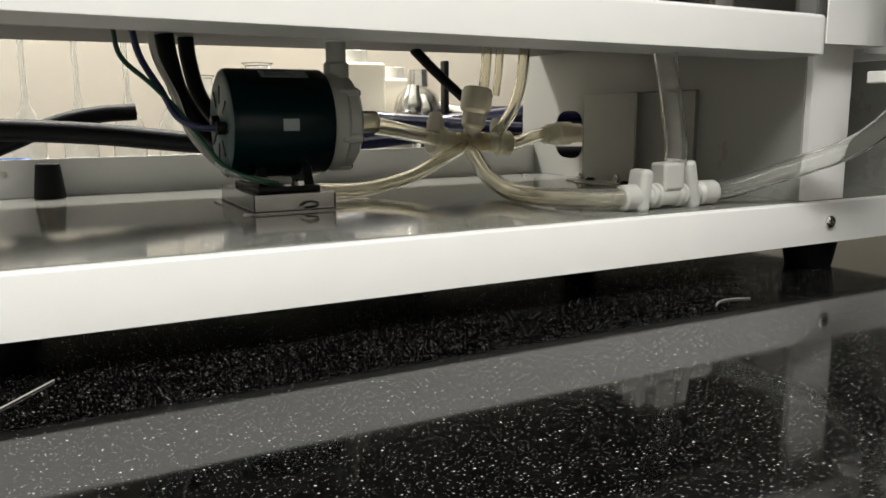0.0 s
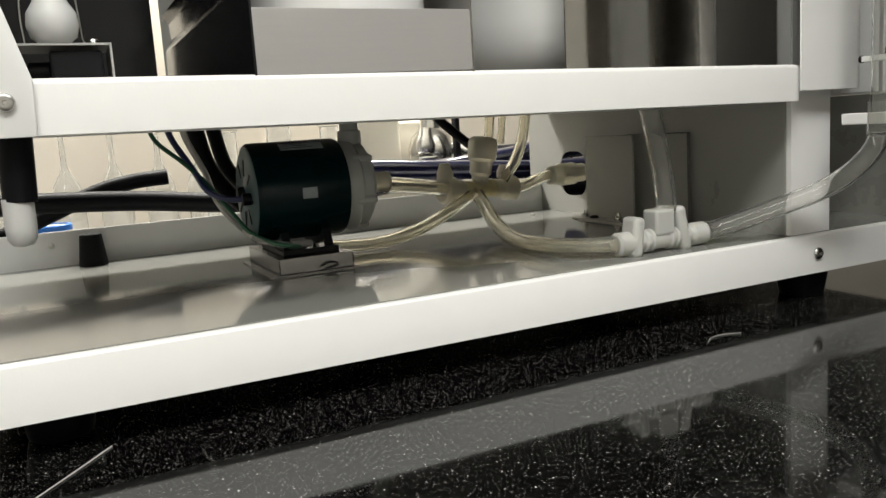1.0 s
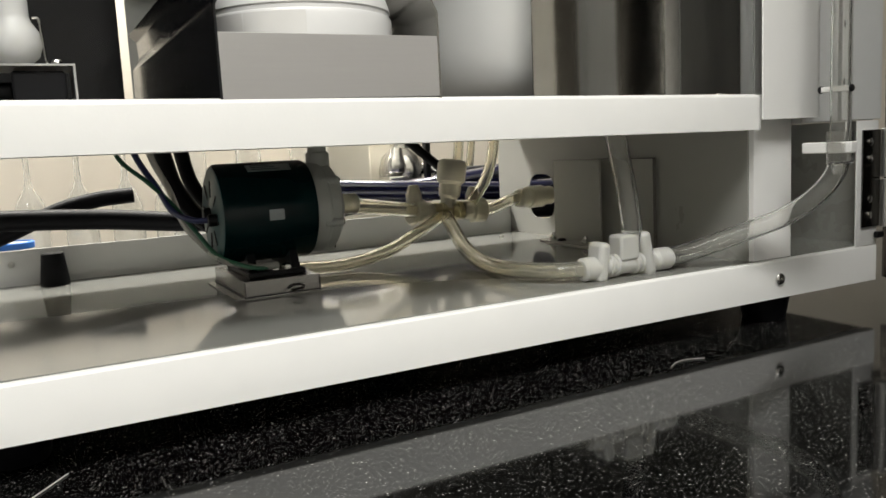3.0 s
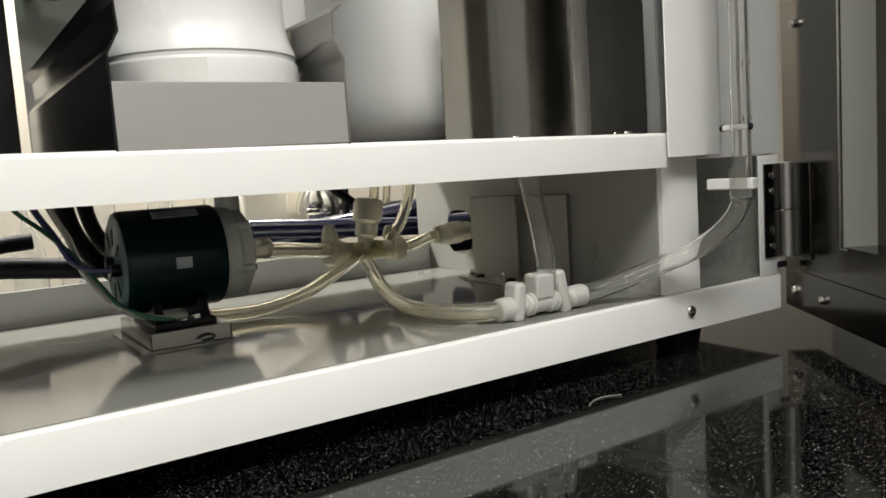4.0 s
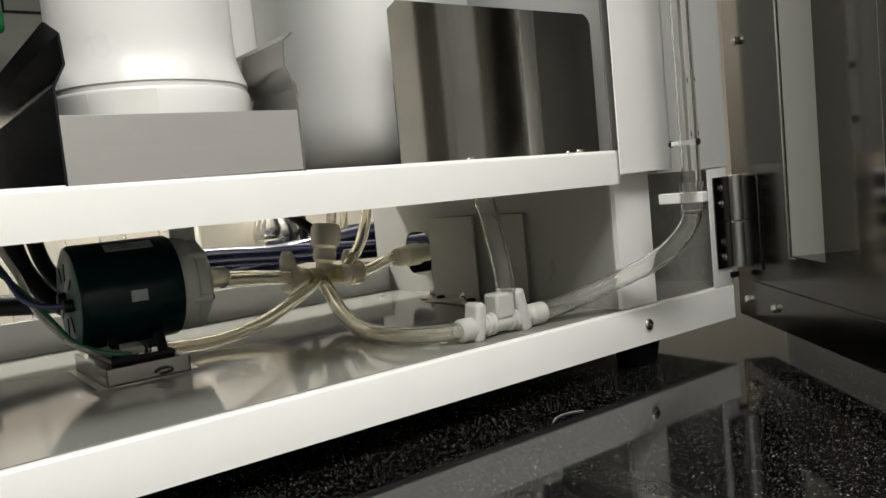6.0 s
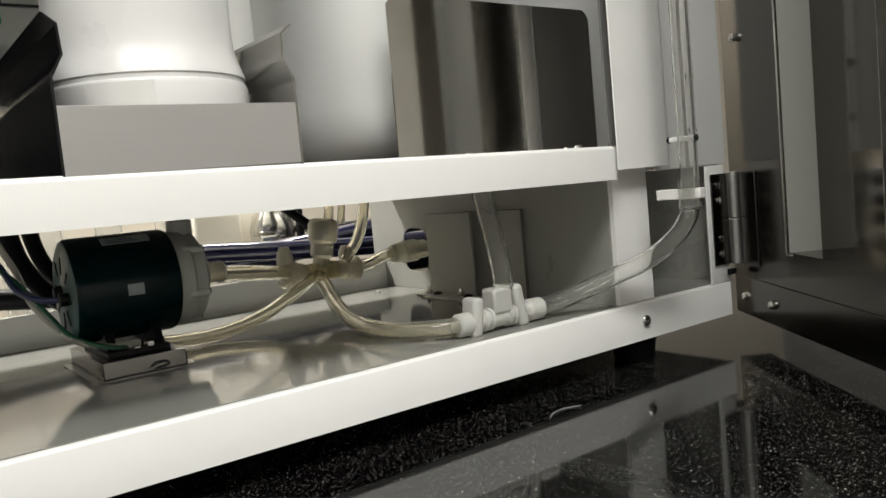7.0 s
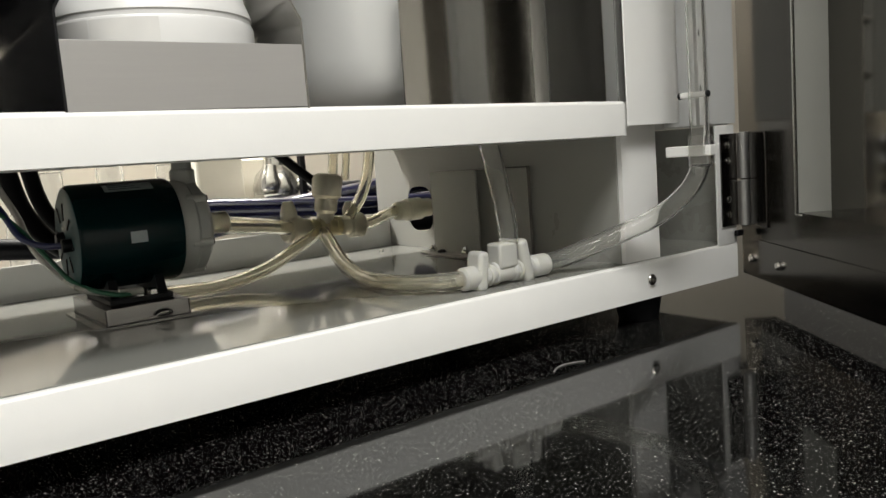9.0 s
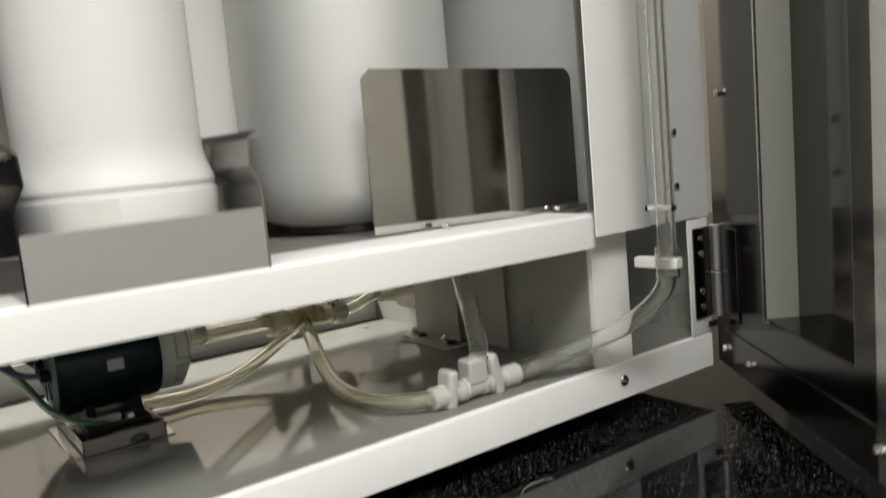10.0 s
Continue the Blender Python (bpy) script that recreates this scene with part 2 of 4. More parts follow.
def prism(bm, outline, m, thick, r=0.0):
    """A plate: an outline in its own x and y, extruded by thick along its own z, then placed by m."""
    vs = [bm.verts.new(m @ Vector((x, y, 0))) for x, y in outline]
    f = bm.faces.new(vs)
    made = bmesh.ops.extrude_face_region(bm, geom=[f])["geom"]
    top = [v for v in made if isinstance(v, bmesh.types.BMVert)]
    bmesh.ops.translate(bm, verts=top, vec=m.to_3x3() @ Vector((0, 0, thick)))
    if r:
        es = list({e for v in vs + top for e in v.link_edges})
        bmesh.ops.bevel(bm, geom=es, offset=r, segments=2, profile=0.5, affect="EDGES")
    return bm


def holed_plate(bm, outer, hole, m, thick):
    """A plate with one hole through it."""
    loops = []
    for shape in (outer, hole):
        vs = [bm.verts.new(m @ Vector((x, y, 0))) for x, y in shape]
        loops += [bm.edges.new((vs[k], vs[(k + 1) % len(vs)])) for k in range(len(vs))]
    fill = bmesh.ops.triangle_fill(bm, use_beauty=True, use_dissolve=False, edges=loops)
    faces = [g for g in fill["geom"] if isinstance(g, bmesh.types.BMFace)]
    made = bmesh.ops.extrude_face_region(bm, geom=faces)["geom"]
    bmesh.ops.translate(bm, verts=[v for v in made if isinstance(v, bmesh.types.BMVert)], vec=m.to_3x3() @ Vector((0, 0, thick)))
    return bm


def screw_mesh(bm, p, way, r=0.0055, h=0.003):
    """A pan-head screw with a cross recess, its head standing out along way."""
    p, way = Vector(p), Vector(way).normalized()
    lathe(bm, [(r, 0), (r, h * 0.45), (r * 0.86, h * 0.8), (r * 0.55, h), (r * 0.28, h), (r * 0.22, h * 0.45), (0, h * 0.4)], p, p + way, 18)
    return bm


XZ = Matrix(((1, 0, 0, 0), (0, 0, -1, 0), (0, 1, 0, 0), (0, 0, 0, 1)))  # own x, y to world x, z; extrudes towards -y
YZ = Matrix(((0, 0, 1, 0), (1, 0, 0, 0), (0, 1, 0, 0), (0, 0, 0, 1)))  # own x, y to world y, z; extrudes towards +x


def at_y(y):
    return Matrix.Translation((0, y, 0)) @ XZ


def at_x(x):
    return Matrix.Translation((x, 0, 0)) @ YZ


# ---- the room ----
X0, X1, Y0, Y1, ZG, ZC = -2.6, 2.2, -2.9, 1.15, -0.9, 1.78
# Front, left and right walls are unseen; their tones suit the steel's reflections.
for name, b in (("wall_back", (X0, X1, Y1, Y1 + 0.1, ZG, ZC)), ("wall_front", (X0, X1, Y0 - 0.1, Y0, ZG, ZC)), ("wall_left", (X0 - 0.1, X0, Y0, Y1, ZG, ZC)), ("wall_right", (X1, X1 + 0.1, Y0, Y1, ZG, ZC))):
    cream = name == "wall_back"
    tagged(part(name, box(bm_new(), *b), WALL if cream else (WALLFRONT if name in ("wall_front", "wall_left") else WALLDIM)), "plain cream painted laboratory wall" if cream else "plain unseen wall, tone set for reflections", "wall", kind="structure")
tagged(part("floor", box(bm_new(), X0, X1, Y0, Y1, ZG - 0.1, ZG), FLOOR), "plain floor below the worktop", "floor", kind="structure")
tagged(part("ceiling", box(bm_new(), X0, X1, Y0, Y1, ZC, ZC + 0.1), CEIL), "plain white ceiling", "ceiling", kind="structure")
tagged(part("worktop", box(bm_new(), X0 + 0.002, X1 - 0.002, -0.36, Y1 - 0.002, -0.0325, -0.0025, 0.003), GRANITE), "polished black granite worktop with pale flecks", "worktop", kind="structure")
tagged(part("worktop_base", box(bm_new(), X0 + 0.002, X1 - 0.002, -0.3, Y1 - 0.002, ZG + 0.002, -0.0335), WALL), "plain closed base under the worktop", "base", kind="structure")

# ---- the cabinet ----
ZF = 0.066  # top of the base pan
cab = thing("instrument_cabinet", (-0.3, 0.22, 0), "white powder-coated instrument cabinet with open steel door on granite", "cabinet")
XL, XR, YB = -0.76, 0.157, 0.45

b = bm_new()
prism(b, [(0.0, 0.026), (0.0, 0.0635), (0.0007, 0.0653), (0.0025, 0.066), (YB, 0.066), (YB, 0.064), (0.004, 0.064), (0.002, 0.062), (0.002, 0.028), (0.012, 0.028), (0.012, 0.026)], at_x(XL), XR - XL)
lower = part("lower_rail", b, WHITE, cab, "white folded front rail of the base", smooth=50)
part("base_pan", box(bm_new(), XL + 0.002, XR - 0.004, 0.006, YB - 0.002, 0.0662, 0.0672), SHEET, cab, "glossy grey steel base pan")
part("rear_lip", box(bm_new(), XL, -0.036, YB, YB + 0.002, 0.026, 0.107, 0.0006), PANEL, cab, "upstanding grey rear edge of the pan")
b = bm_new()
screw_mesh(b, (0, 0, 0.046), (0, -1, 0), 0.0062, 0.0034)
part("screw", b, BOLT, cab)
# Sheet added to block light under the pan and darken its reflection.
part("underside", box(bm_new(), XL, XR - 0.002, 0.0125, YB - 0.002, 0.026, 0.0275), DARKSTEEL, cab, "dark sheet added to keep the gap below the pan black")
# feet
for x, y in ((0.018, 0.035), (-0.70, 0.06), (0.018, 0.41), (-0.70, 0.41)):
    part("foot", lathe(bm_new(), [(0.021, 0), (0.022, 0.002), (0.026, 0.024), (0.026, 0.0285)], (x, y, -0.0025), (x, y, 1), 28), RUBBER, cab, "black rubber foot")
# the right end: stile, post, side panels
b = bm_new()
prism(b, [(0.121, 0.066), (XR, 0.066), (XR, 0.203), (0.121, 0.203)], at_y(0.002), 0.002, 0.0004)
part("lower_stile", b, WHITE, cab, "white upright beside the hinge")
b = bm_new()
prism(b, [(0.003, 0.0), (0.003, 0.0545), (0.004, 0.0555), (0.009, 0.0555), (0.009, 0.0535), (0.005, 0.0535), (0.005, 0.002), (0.009, 0.002), (0.009, 0.0)], Matrix.Translation((-0.0345, 0, 0.0675)) @ Matrix(((0, 1, 0, 0), (1, 0, 0, 0), (0, 0, 1, 0), (0, 0, 0, 1))), 0.165)
part("post", b, WHITE, cab, "white folded sheet post")
oval = []
for k in range(24):
    a = 2 * math.pi * k / 24
    oval.append((0.368 + 0.030 * math.copysign(abs(math.cos(a)) ** 0.6, math.cos(a)), 0.122 + 0.031 * math.copysign(abs(math.sin(a)) ** 0.6, math.sin(a))))
b = holed_plate(bm_new(), [(0.0095, 0.0675), (0.479, 0.0675), (0.479, 0.228), (0.0535, 0.228), (0.0535, 0.199), (0.0095, 0.199)], oval, at_x(-0.036), 0.0015)
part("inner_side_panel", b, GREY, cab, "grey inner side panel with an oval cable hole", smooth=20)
part("upper_side_panel", box(bm_new(), 0.0285, 0.030, 0.0305, 0.44, 0.2345, 0.78), PANEL, cab, "pale grey side panel of the upper bay")
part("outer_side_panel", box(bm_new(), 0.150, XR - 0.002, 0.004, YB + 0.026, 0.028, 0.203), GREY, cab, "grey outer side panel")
part("outer_side_panel", box(bm_new(), 0.1505, 0.1525, 0.003, YB + 0.026, 0.2035, 0.78), PANEL, cab, "pale grey outer side panel")
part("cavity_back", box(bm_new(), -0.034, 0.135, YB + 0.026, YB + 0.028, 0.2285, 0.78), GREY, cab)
part("left_side_panel", box(bm_new(), XL, XL + 0.002, 0.006, YB, 0.2335, 0.78), SHADEBLACK, cab, "left side panel, blackened for dark reflections")

# upper rail and shelf
b = bm_new()
RX, RY = -0.044, -0.020
rail = [(-0.70, RY), (RX - 0.012, RY)]
rail += [(RX - 0.012 + 0.012 * math.sin(radians(a)), RY + 0.012 - 0.012 * math.cos(radians(a))) for a in (22, 45, 68, 90)]
rail += [(RX, 0.052), (-0.70, 0.052)]
prism(b, rail, Matrix.Translation((0, 0, 0.2)), 0.0335)
es = [e for e in b.edges if all(v.co.z > 0.23 for v in e.verts) and not all(v.co.y > 0.05 for v in e.verts) and not all(v.co.x < -0.699 for v in e.verts)]
bmesh.ops.bevel(b, geom=es, offset=0.004, segments=4, profile=0.5, affect="EDGES")
for v in b.verts:
    v.co.z += (-0.045 - v.co.x) * 0.0095 - 0.001
part("upper_rail", b, WHITE, cab, "white rounded front rail of the shelf", smooth=40)
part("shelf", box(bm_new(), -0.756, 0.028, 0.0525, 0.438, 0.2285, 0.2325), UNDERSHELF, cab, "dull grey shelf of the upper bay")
# back of the upper bay
part("back_panel", box(bm_new(), -0.553, 0.028, 0.44, 0.442, 0.2335, 0.78), GREY, cab, "pale grey back panel")
part("dark_back_panel", box(bm_new(), -0.754, -0.566, 0.41, 0.412, 0.2335, 0.78), SHADEBLACK, cab, "back panel with the shade of the bay put into its black")
# Unseen top sheet, added to keep light off the back of the bay.
part("shade_roof", box(bm_new(), XL, XR - 0.002, 0.0, 0.478, 0.7815, 0.7835, 0.0005), PANEL, cab, "unseen pale grey sheet added to shade the bay")
# left gusset
b = bm_new()
prism(b, [(-0.756, 0.2045), (-0.6885, 0.2045), (-0.6870, 0.2375), (-0.7020, 0.2930), (-0.7450, 0.42), (-0.756, 0.42)], at_y(-0.0225), 0.002, 0.0005)
gus = part("gusset", b, WHITE, cab, "white slanted sheet gusset")
b = bm_new()
screw_mesh(b, (-0.7025, -0.0245, 0.2245), (0, -1, 0), 0.0055, 0.0035)
part("screw", b, BOLT, gus)

# polished plate with screws
b = bm_new()
prism(b, [(-0.250, 0.2335), (0.003, 0.2335), (0.003, 0.3735), (-0.001, 0.380), (-0.006, 0.3835), (-0.2395, 0.3885), (-0.2490, 0.3800)], Matrix.Translation((-0.129, 0.0615, 0)) @ Matrix.Rotation(radians(-3.5), 4, "Z") @ Matrix.Translation((0.129, 0, 0)) @ XZ, 0.0015)
plate = part("baffle_plate", b, PLATE, cab, "polished stainless baffle plate with clipped corners")
for x in (-0.183, -0.034):
    b = bm_new()
    lathe(b, [(0.0048, 0), (0.0048, 0.003), (0.0036, 0.0046), (0.0015, 0.0049), (0, 0.004)], (x, 0.046, 0.2336), (x, 0.046, 1), 16)
    part("screw", b, BOLT, plate)

# sight-glass housing
b = bm_new()
prof = [(-0.0424, -0.0135), (-0.0432, -0.0142), (-0.0424, -0.015), (0.034, -0.015), (0.041, -0.013), (0.046, -0.008), (0.047, 0.000), (0.047, 0.03), (0.0455, 0.03), (0.0455, 0.000), (0.0445, -0.0072), (0.040, -0.0117), (0.034, -0.0135)]
prism(b, prof, Matrix.Translation((0, 0, 0.2085)), 0.57)
hous = part("sight_glass_housing", b, WHITE, cab, "white folded housing behind the sight glass", smooth=40)
# Sheet added so that the plate reflects a shaded housing back.
part("housing_shade_sheet", box(bm_new(), -0.0355, 0.045, 0.001, 0.003, 0.2335, 0.78), WALLDIM, cab, "grey sheet added for the shade behind the housing")
part("upper_stile", box(bm_new(), 0.098, 0.161, 0.0, 0.0022, 0.2045, 0.78, 0.0005), PANEL, cab, "pale grey upper stile")
part("recess_back", box(bm_new(), 0.0475, 0.0975, 0.012, 0.014, 0.2045, 0.78), PANEL, cab)
for z in (0.245, 0.305):
    b = bm_new()
    screw_mesh(b, (0.104, 0.0, z), (0, -1, 0), 0.0042, 0.003)
    part("screw", b, BOLT, cab)

# hinge
hinge = part("hinge", box(bm_new(), 0.1275, 0.158, -0.0025, -0.0005, 0.087, 0.193, 0.0006), DARKSTEEL, cab, "stainless butt hinge with two knuckles")
for z0, z1 in ((0.086, 0.139), (0.1405, 0.194)):
    part("knuckle", rod(bm_new(), (0.163, -0.007, z0), (0.163, -0.007, z1), 0.0068, 20), STEEL, hinge)
for z in (0.1, 0.118, 0.162, 0.18):
    b = bm_new()
    screw_mesh(b, (0.140, -0.0025, z), (0, -1, 0), 0.0038, 0.0014)
    part("screw", b, BOLT, hinge)

# the open door: own x along the door from the hinge, own y up, own z into the door's thickness
way = Vector((-0.59, -0.807, 0)).normalized()
out = Vector((way.y, -way.x, 0)) * -1
DOOR = Matrix(((way.x, 0, out.x, 0.166), (way.y, 0, out.y, -0.012), (0, 1, 0, 0), (0, 0, 0, 1)))
W, HT = 0.42, 0.76
WX0, WX1, WZ0, WZ1 = 0.124, 0.300, 0.108, 0.70
b = holed_plate(bm_new(), [(-0.026, 0.026), (W, 0.026), (W, HT), (-0.026, HT)], [(WX0, WZ0), (WX1, WZ0), (WX1, WZ1), (WX0, WZ1)], DOOR, 0.037)
door = part("door", b, DOORSTEEL, cab, "dull stainless door, half open, with a recessed panel", smooth=20)
b = bm_new()
for x0, x1, z0, z1 in ((WX0 - 0.003, WX0, WZ0 - 0.002, WZ1 + 0.002), (WX0, WX0 + 0.012, WZ0 - 0.002, WZ0)):
    box(b, x0, x1, z0, z1, -0.0022, -0.0002, 0.0004, 1, DOOR)
part("recess_trim", b, BOLT, door)
b = bm_new()
box(b, WX0 + 0.0002, WX0 + 0.0012, WZ0, WZ1, 0.0005, 0.0333, 0, 1, DOOR)
part("recess_side", b, GREY, door, "pale side of the recess")
# Hidden strip added to widen the bright band in the plate's reflection.
part("recess_reflection_strip", box(bm_new(), WX1 - 0.044, WX1 - 0.0014, WZ0 + 0.0015, WZ1, 0.0300, 0.0332, 0, 1, DOOR), PANEL, door, "unseen pale strip added to reflect in the baffle plate")
# Unseen black strip added to stop the door edge glinting in the granite.
part("edge_glint_blocker", box(bm_new(), W + 0.0003, W + 0.005, 0.0265, HT, -0.001, 0.0375, 0.001, 2, DOOR), RUBBER, door, "unseen black strip added to block the door edge glint")
# Coloured paler than the left side to brighten the plate's reflection.
part("recess_side", box(bm_new(), WX1 - 0.0012, WX1 - 0.0002, WZ0, WZ1, 0.0005, 0.0333, 0, 1, DOOR), PANEL, door, "pale side of the recess")
part("recess_sill", box(bm_new(), WX0 + 0.0013, WX1 - 0.0013, WZ0 + 0.0002, WZ0 + 0.001, 0.0005, 0.0333, 0, 1, DOOR), DOORSTEEL, door, "dull sill of the recess")
part("recessed_panel", box(bm_new(), WX0 + 0.0002, WX1 - 0.0002, WZ0 + 0.001, WZ1 - 0.001, 0.0335, 0.0365, 0, 1, DOOR), RECESS, door, "recessed polished steel panel")
# Bright strip added to give the baffle plate a light band to reflect.
part("reflection_strip", box(bm_new(), 0.334, W, 0.0265, HT, -0.0014, -0.0002, 0.0004, 1, DOOR), BOLT, door, "bright strip added to reflect in the baffle plate")
part("door_leaf", box(bm_new(), 0.008, 0.052, 0.087, 0.193, -0.0022, -0.0002, 0.0005, 1, DOOR), DARKSTEEL, door, "dark hinge leaf")
part("bottom_fold", box(bm_new(), 0.0, 0.333, 0.0265, 0.071, -0.0016, -0.0002, 0.0004, 1, DOOR), DOORSTEEL, door, "folded bottom edge")
for x, z in ((0.083, 0.049), (0.010, 0.048), (0.018, 0.344), (0.337, 0.053)):
    b = bm_new()
    lathe(b, [(0.0048, 0), (0.005, 0.003), (0.0035, 0.0052), (0, 0.006)], DOOR @ Vector((x, z, -0.0014)), DOOR @ Vector((x, z, -1)), 18)
    part("screw", b, BOLT, door)


# ---- the pump ----
PC = Vector((0, 0.236, 0.1435))
pump = thing("magnetic_drive_pump", (-0.46, 0.236, 0.068), "dark teal magnetic drive pump with pale plastic head on steel plinth", "pump")


def px(x):
    return (x, PC.y, PC.z)


b = bm_new()
box(b, -0.506, -0.434, 0.172, 0.300, 0.0674, 0.0835, -0.0018)
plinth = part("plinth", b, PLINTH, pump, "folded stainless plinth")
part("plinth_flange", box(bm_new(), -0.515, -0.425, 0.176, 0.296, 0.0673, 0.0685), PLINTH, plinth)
# Black strips carry the shade along the plinth's bottom edge and corners.
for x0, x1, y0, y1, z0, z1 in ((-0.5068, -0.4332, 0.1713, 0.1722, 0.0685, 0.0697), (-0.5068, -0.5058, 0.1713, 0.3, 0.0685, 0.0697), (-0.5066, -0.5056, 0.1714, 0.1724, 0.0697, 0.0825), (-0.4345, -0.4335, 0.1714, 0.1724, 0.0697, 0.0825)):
    part("edge_shade_strip", box(bm_new(), x0, x1, y0, y1, z0, z1), BLACK, plinth, "black strip standing in for edge shade")
b = bm_new()
sweep(b, [(-0.466, 0.170, 0.073), (-0.460, 0.1685, 0.076), (-0.452, 0.1685, 0.0755), (-0.4515, 0.1695, 0.072), (-0.462, 0.1695, 0.071)], 0.0007, n=8, step=5)
part("wire_clip", b, BLACK, plinth)
b = bm_new()
for x in (-0.490, -0.448):
    prism(b, [(0.196, 0.0837), (0.276, 0.0837), (0.262, 0.112), (0.210, 0.112)], at_x(x - 0.004), 0.008, -0.0018)
box(b, -0.497, -0.441, 0.190, 0.282, 0.0836, 0.0885, 0.001)
part("foot_bracket", b, BLACK, pump, "black pump foot")
for x in (-0.470, -0.458):
    b = bm_new()
    lathe(b, [(0.0052, 0), (0.0052, 0.004), (0.003, 0.0055), (0, 0.0055)], (x, 0.197, 0.0885), (x, 0.197, 1), 6)
    part("nut", b, BOLT, pump)
part("wire_terminal", rod(bm_new(), (-0.490, 0.187, 0.0948), (-0.468, 0.191, 0.0935), 0.0036, 14), GREYWIRE, pump, "pale crimped wire terminal")
b = lathe(bm_new(), [(0.0470, 0), (0.0486, 0.002), (0.0490, 0.004), (0.0490, 0.088), (0.0478, 0.0905)], px(-0.515), px(0), 56)
motor = part("motor_body", b, TEAL, pump, "dark teal motor shell")
b = lathe(bm_new(), [(0.0, -0.001), (0.012, -0.001), (0.014, 0.0), (0.040, 0.0002), (0.0455, 0.0025), (0.0468, 0.005)], px(-0.518), px(0), 56)
cap = part("end_cap", b, TEALFACE, pump, "teal end cap with radial vents")
for k in range(8):
    a = 2 * math.pi * k / 8 + 0.2
    m = Matrix.Translation(px(-0.5182)) @ Matrix.Rotation(a, 4, "X")
    part("vent", box(bm_new(), -0.0006, 0.0006, -0.0014, 0.0014, 0.018, 0.034, 0.0004, 1, m), BLACK, cap)
part("hub", lathe(bm_new(), [(0, 0), (0.006, 0.0005), (0.0075, 0.003), (0.008, 0.008)], px(-0.526), px(0), 20), BLACK, cap)
part("gland", rod(bm_new(), (-0.526, 0.212, 0.140), (-0.514, 0.212, 0.140), 0.006), BLACK, cap)
# stickers lie round the shell
for a0, a1, x0, x1, mat, nm in ((-0.13, 0.08, -0.4735, -0.4590, STICKER, "sticker"), (0.95, 1.22, -0.486, -0.443, STICKER, "rating_label")):
    b = bm_new()
    cols = []
    for k in range(7):
        a = a0 + (a1 - a0) * k / 6
        cols.append([b.verts.new((x, PC.y - 0.0493 * math.cos(a), PC.z + 0.0493 * math.sin(a))) for x in (x0, x1)])
    for p, q in zip(cols, cols[1:]):
        b.faces.new((p[0], p[1], q[1], q[0]))
    lab = part(nm, b, mat, motor, "small grey sticker" if nm == "sticker" else "grey rating label with dark print")
    if nm == "rating_label":
        for k in range(3):
            a = a0 + 0.07 + 0.07 * k
            c = Vector((0, PC.y - 0.0496 * math.cos(a), PC.z + 0.0496 * math.sin(a)))
            part("print", box(bm_new(), -0.482, -0.454 - 0.004 * k, c.y - 0.0006, c.y + 0.0006, c.z - 0.0004, c.z + 0.0004), PRINT, lab)
b = lathe(bm_new(), [(0.030, 0), (0.0445, 0.001), (0.0455, 0.003), (0.0455, 0.014), (0.043, 0.017), (0.043, 0.026), (0.036, 0.031), (0.018, 0.035), (0.013, 0.037)], px(-0.4245), px(0), 48)
head = part("pump_head", b, HEADPP, pump, "pale grey plastic pump head")
for k in range(6):
    a = 2 * math.pi * k / 6 + 0.35
    c = Vector((0, 0.0415 * math.cos(a), 0.0415 * math.sin(a)))
    p = Vector(px(-0.4245)) + c
    part("head_bolt", rod(bm_new(), p + Vector((0.008, 0, 0)), p + Vector((0.0275, 0, 0)), 0.0048, 14), HEADPP, head)
    b = bm_new()
    screw_mesh(b, p + Vector((0.0275, 0, 0)), (1, 0, 0), 0.0034, 0.002)
    part("screw", b, BOLT, head)
part("suction_nozzle", lathe(bm_new(), [(0.014, 0), (0.014, 0.004), (0.0105, 0.006), (0.0105, 0.022), (0.008, 0.024)], px(-0.389), px(0), 24), NATURAL, pump, "pale suction nozzle")
part("outlet_nozzle", lathe(bm_new(), [(0.012, 0), (0.012, 0.022), (0.0095, 0.024), (0.0095, 0.042)], (-0.406, 0.236, 0.176), (-0.406, 0.236, 1), 24), HEADPP, pump, "pale outlet nozzle")


# ---- tubing and fittings ----
def hose(name, points, r, mat, label, inner=0.0, category="tube", n=14, group=""):
    ob = part(name, sweep(bm_new(), points, r, inner, n), mat, None)
    return tagged(ob, label, category, group)


def barb(parent, p0, p1, r, mat, name="arm"):
    L = (Vector(p1) - Vector(p0)).length
    return part(name, lathe(bm_new(), [(r * 0.75, 0), (r * 0.78, L * 0.35), (r, L * 0.42), (r, L * 0.9), (r * 0.8, L)], p0, p1, 24), mat, parent)


CX = Vector((-0.212, 0.33, 0.117))
cross = thing("cross_fitting", CX, "yellowed plastic four-way hose fitting hung between clear tubes", "hose fitting")
part("body", rod(bm_new(), CX + Vector((-0.022, 0, 0)), CX + Vector((0.03, 0, -0.002)), 0.0105, 24), YELLOWED, cross)
for x, w in ((-0.014, 0.006), (-0.004, 0.005), (0.008, 0.005), (0.018, 0.006)):
    part("rib", lathe(bm_new(), [(0.0118, 0), (0.0122, w * 0.5), (0.0118, w)], CX + Vector((x, 0, 0)), CX + Vector((1, 0, -0.04)), 24), YELLOWED, cross)
barb(cross, CX + Vector((-0.020, 0, 0.001)), CX + Vector((-0.050, -0.006, 0.003)), 0.0165, NATURAL, "left_nut")
barb(cross, CX + Vector((0.026, 0, -0.001)), CX + Vector((0.060, 0.0, -0.003)), 0.0155, NATURAL, "right_nut")
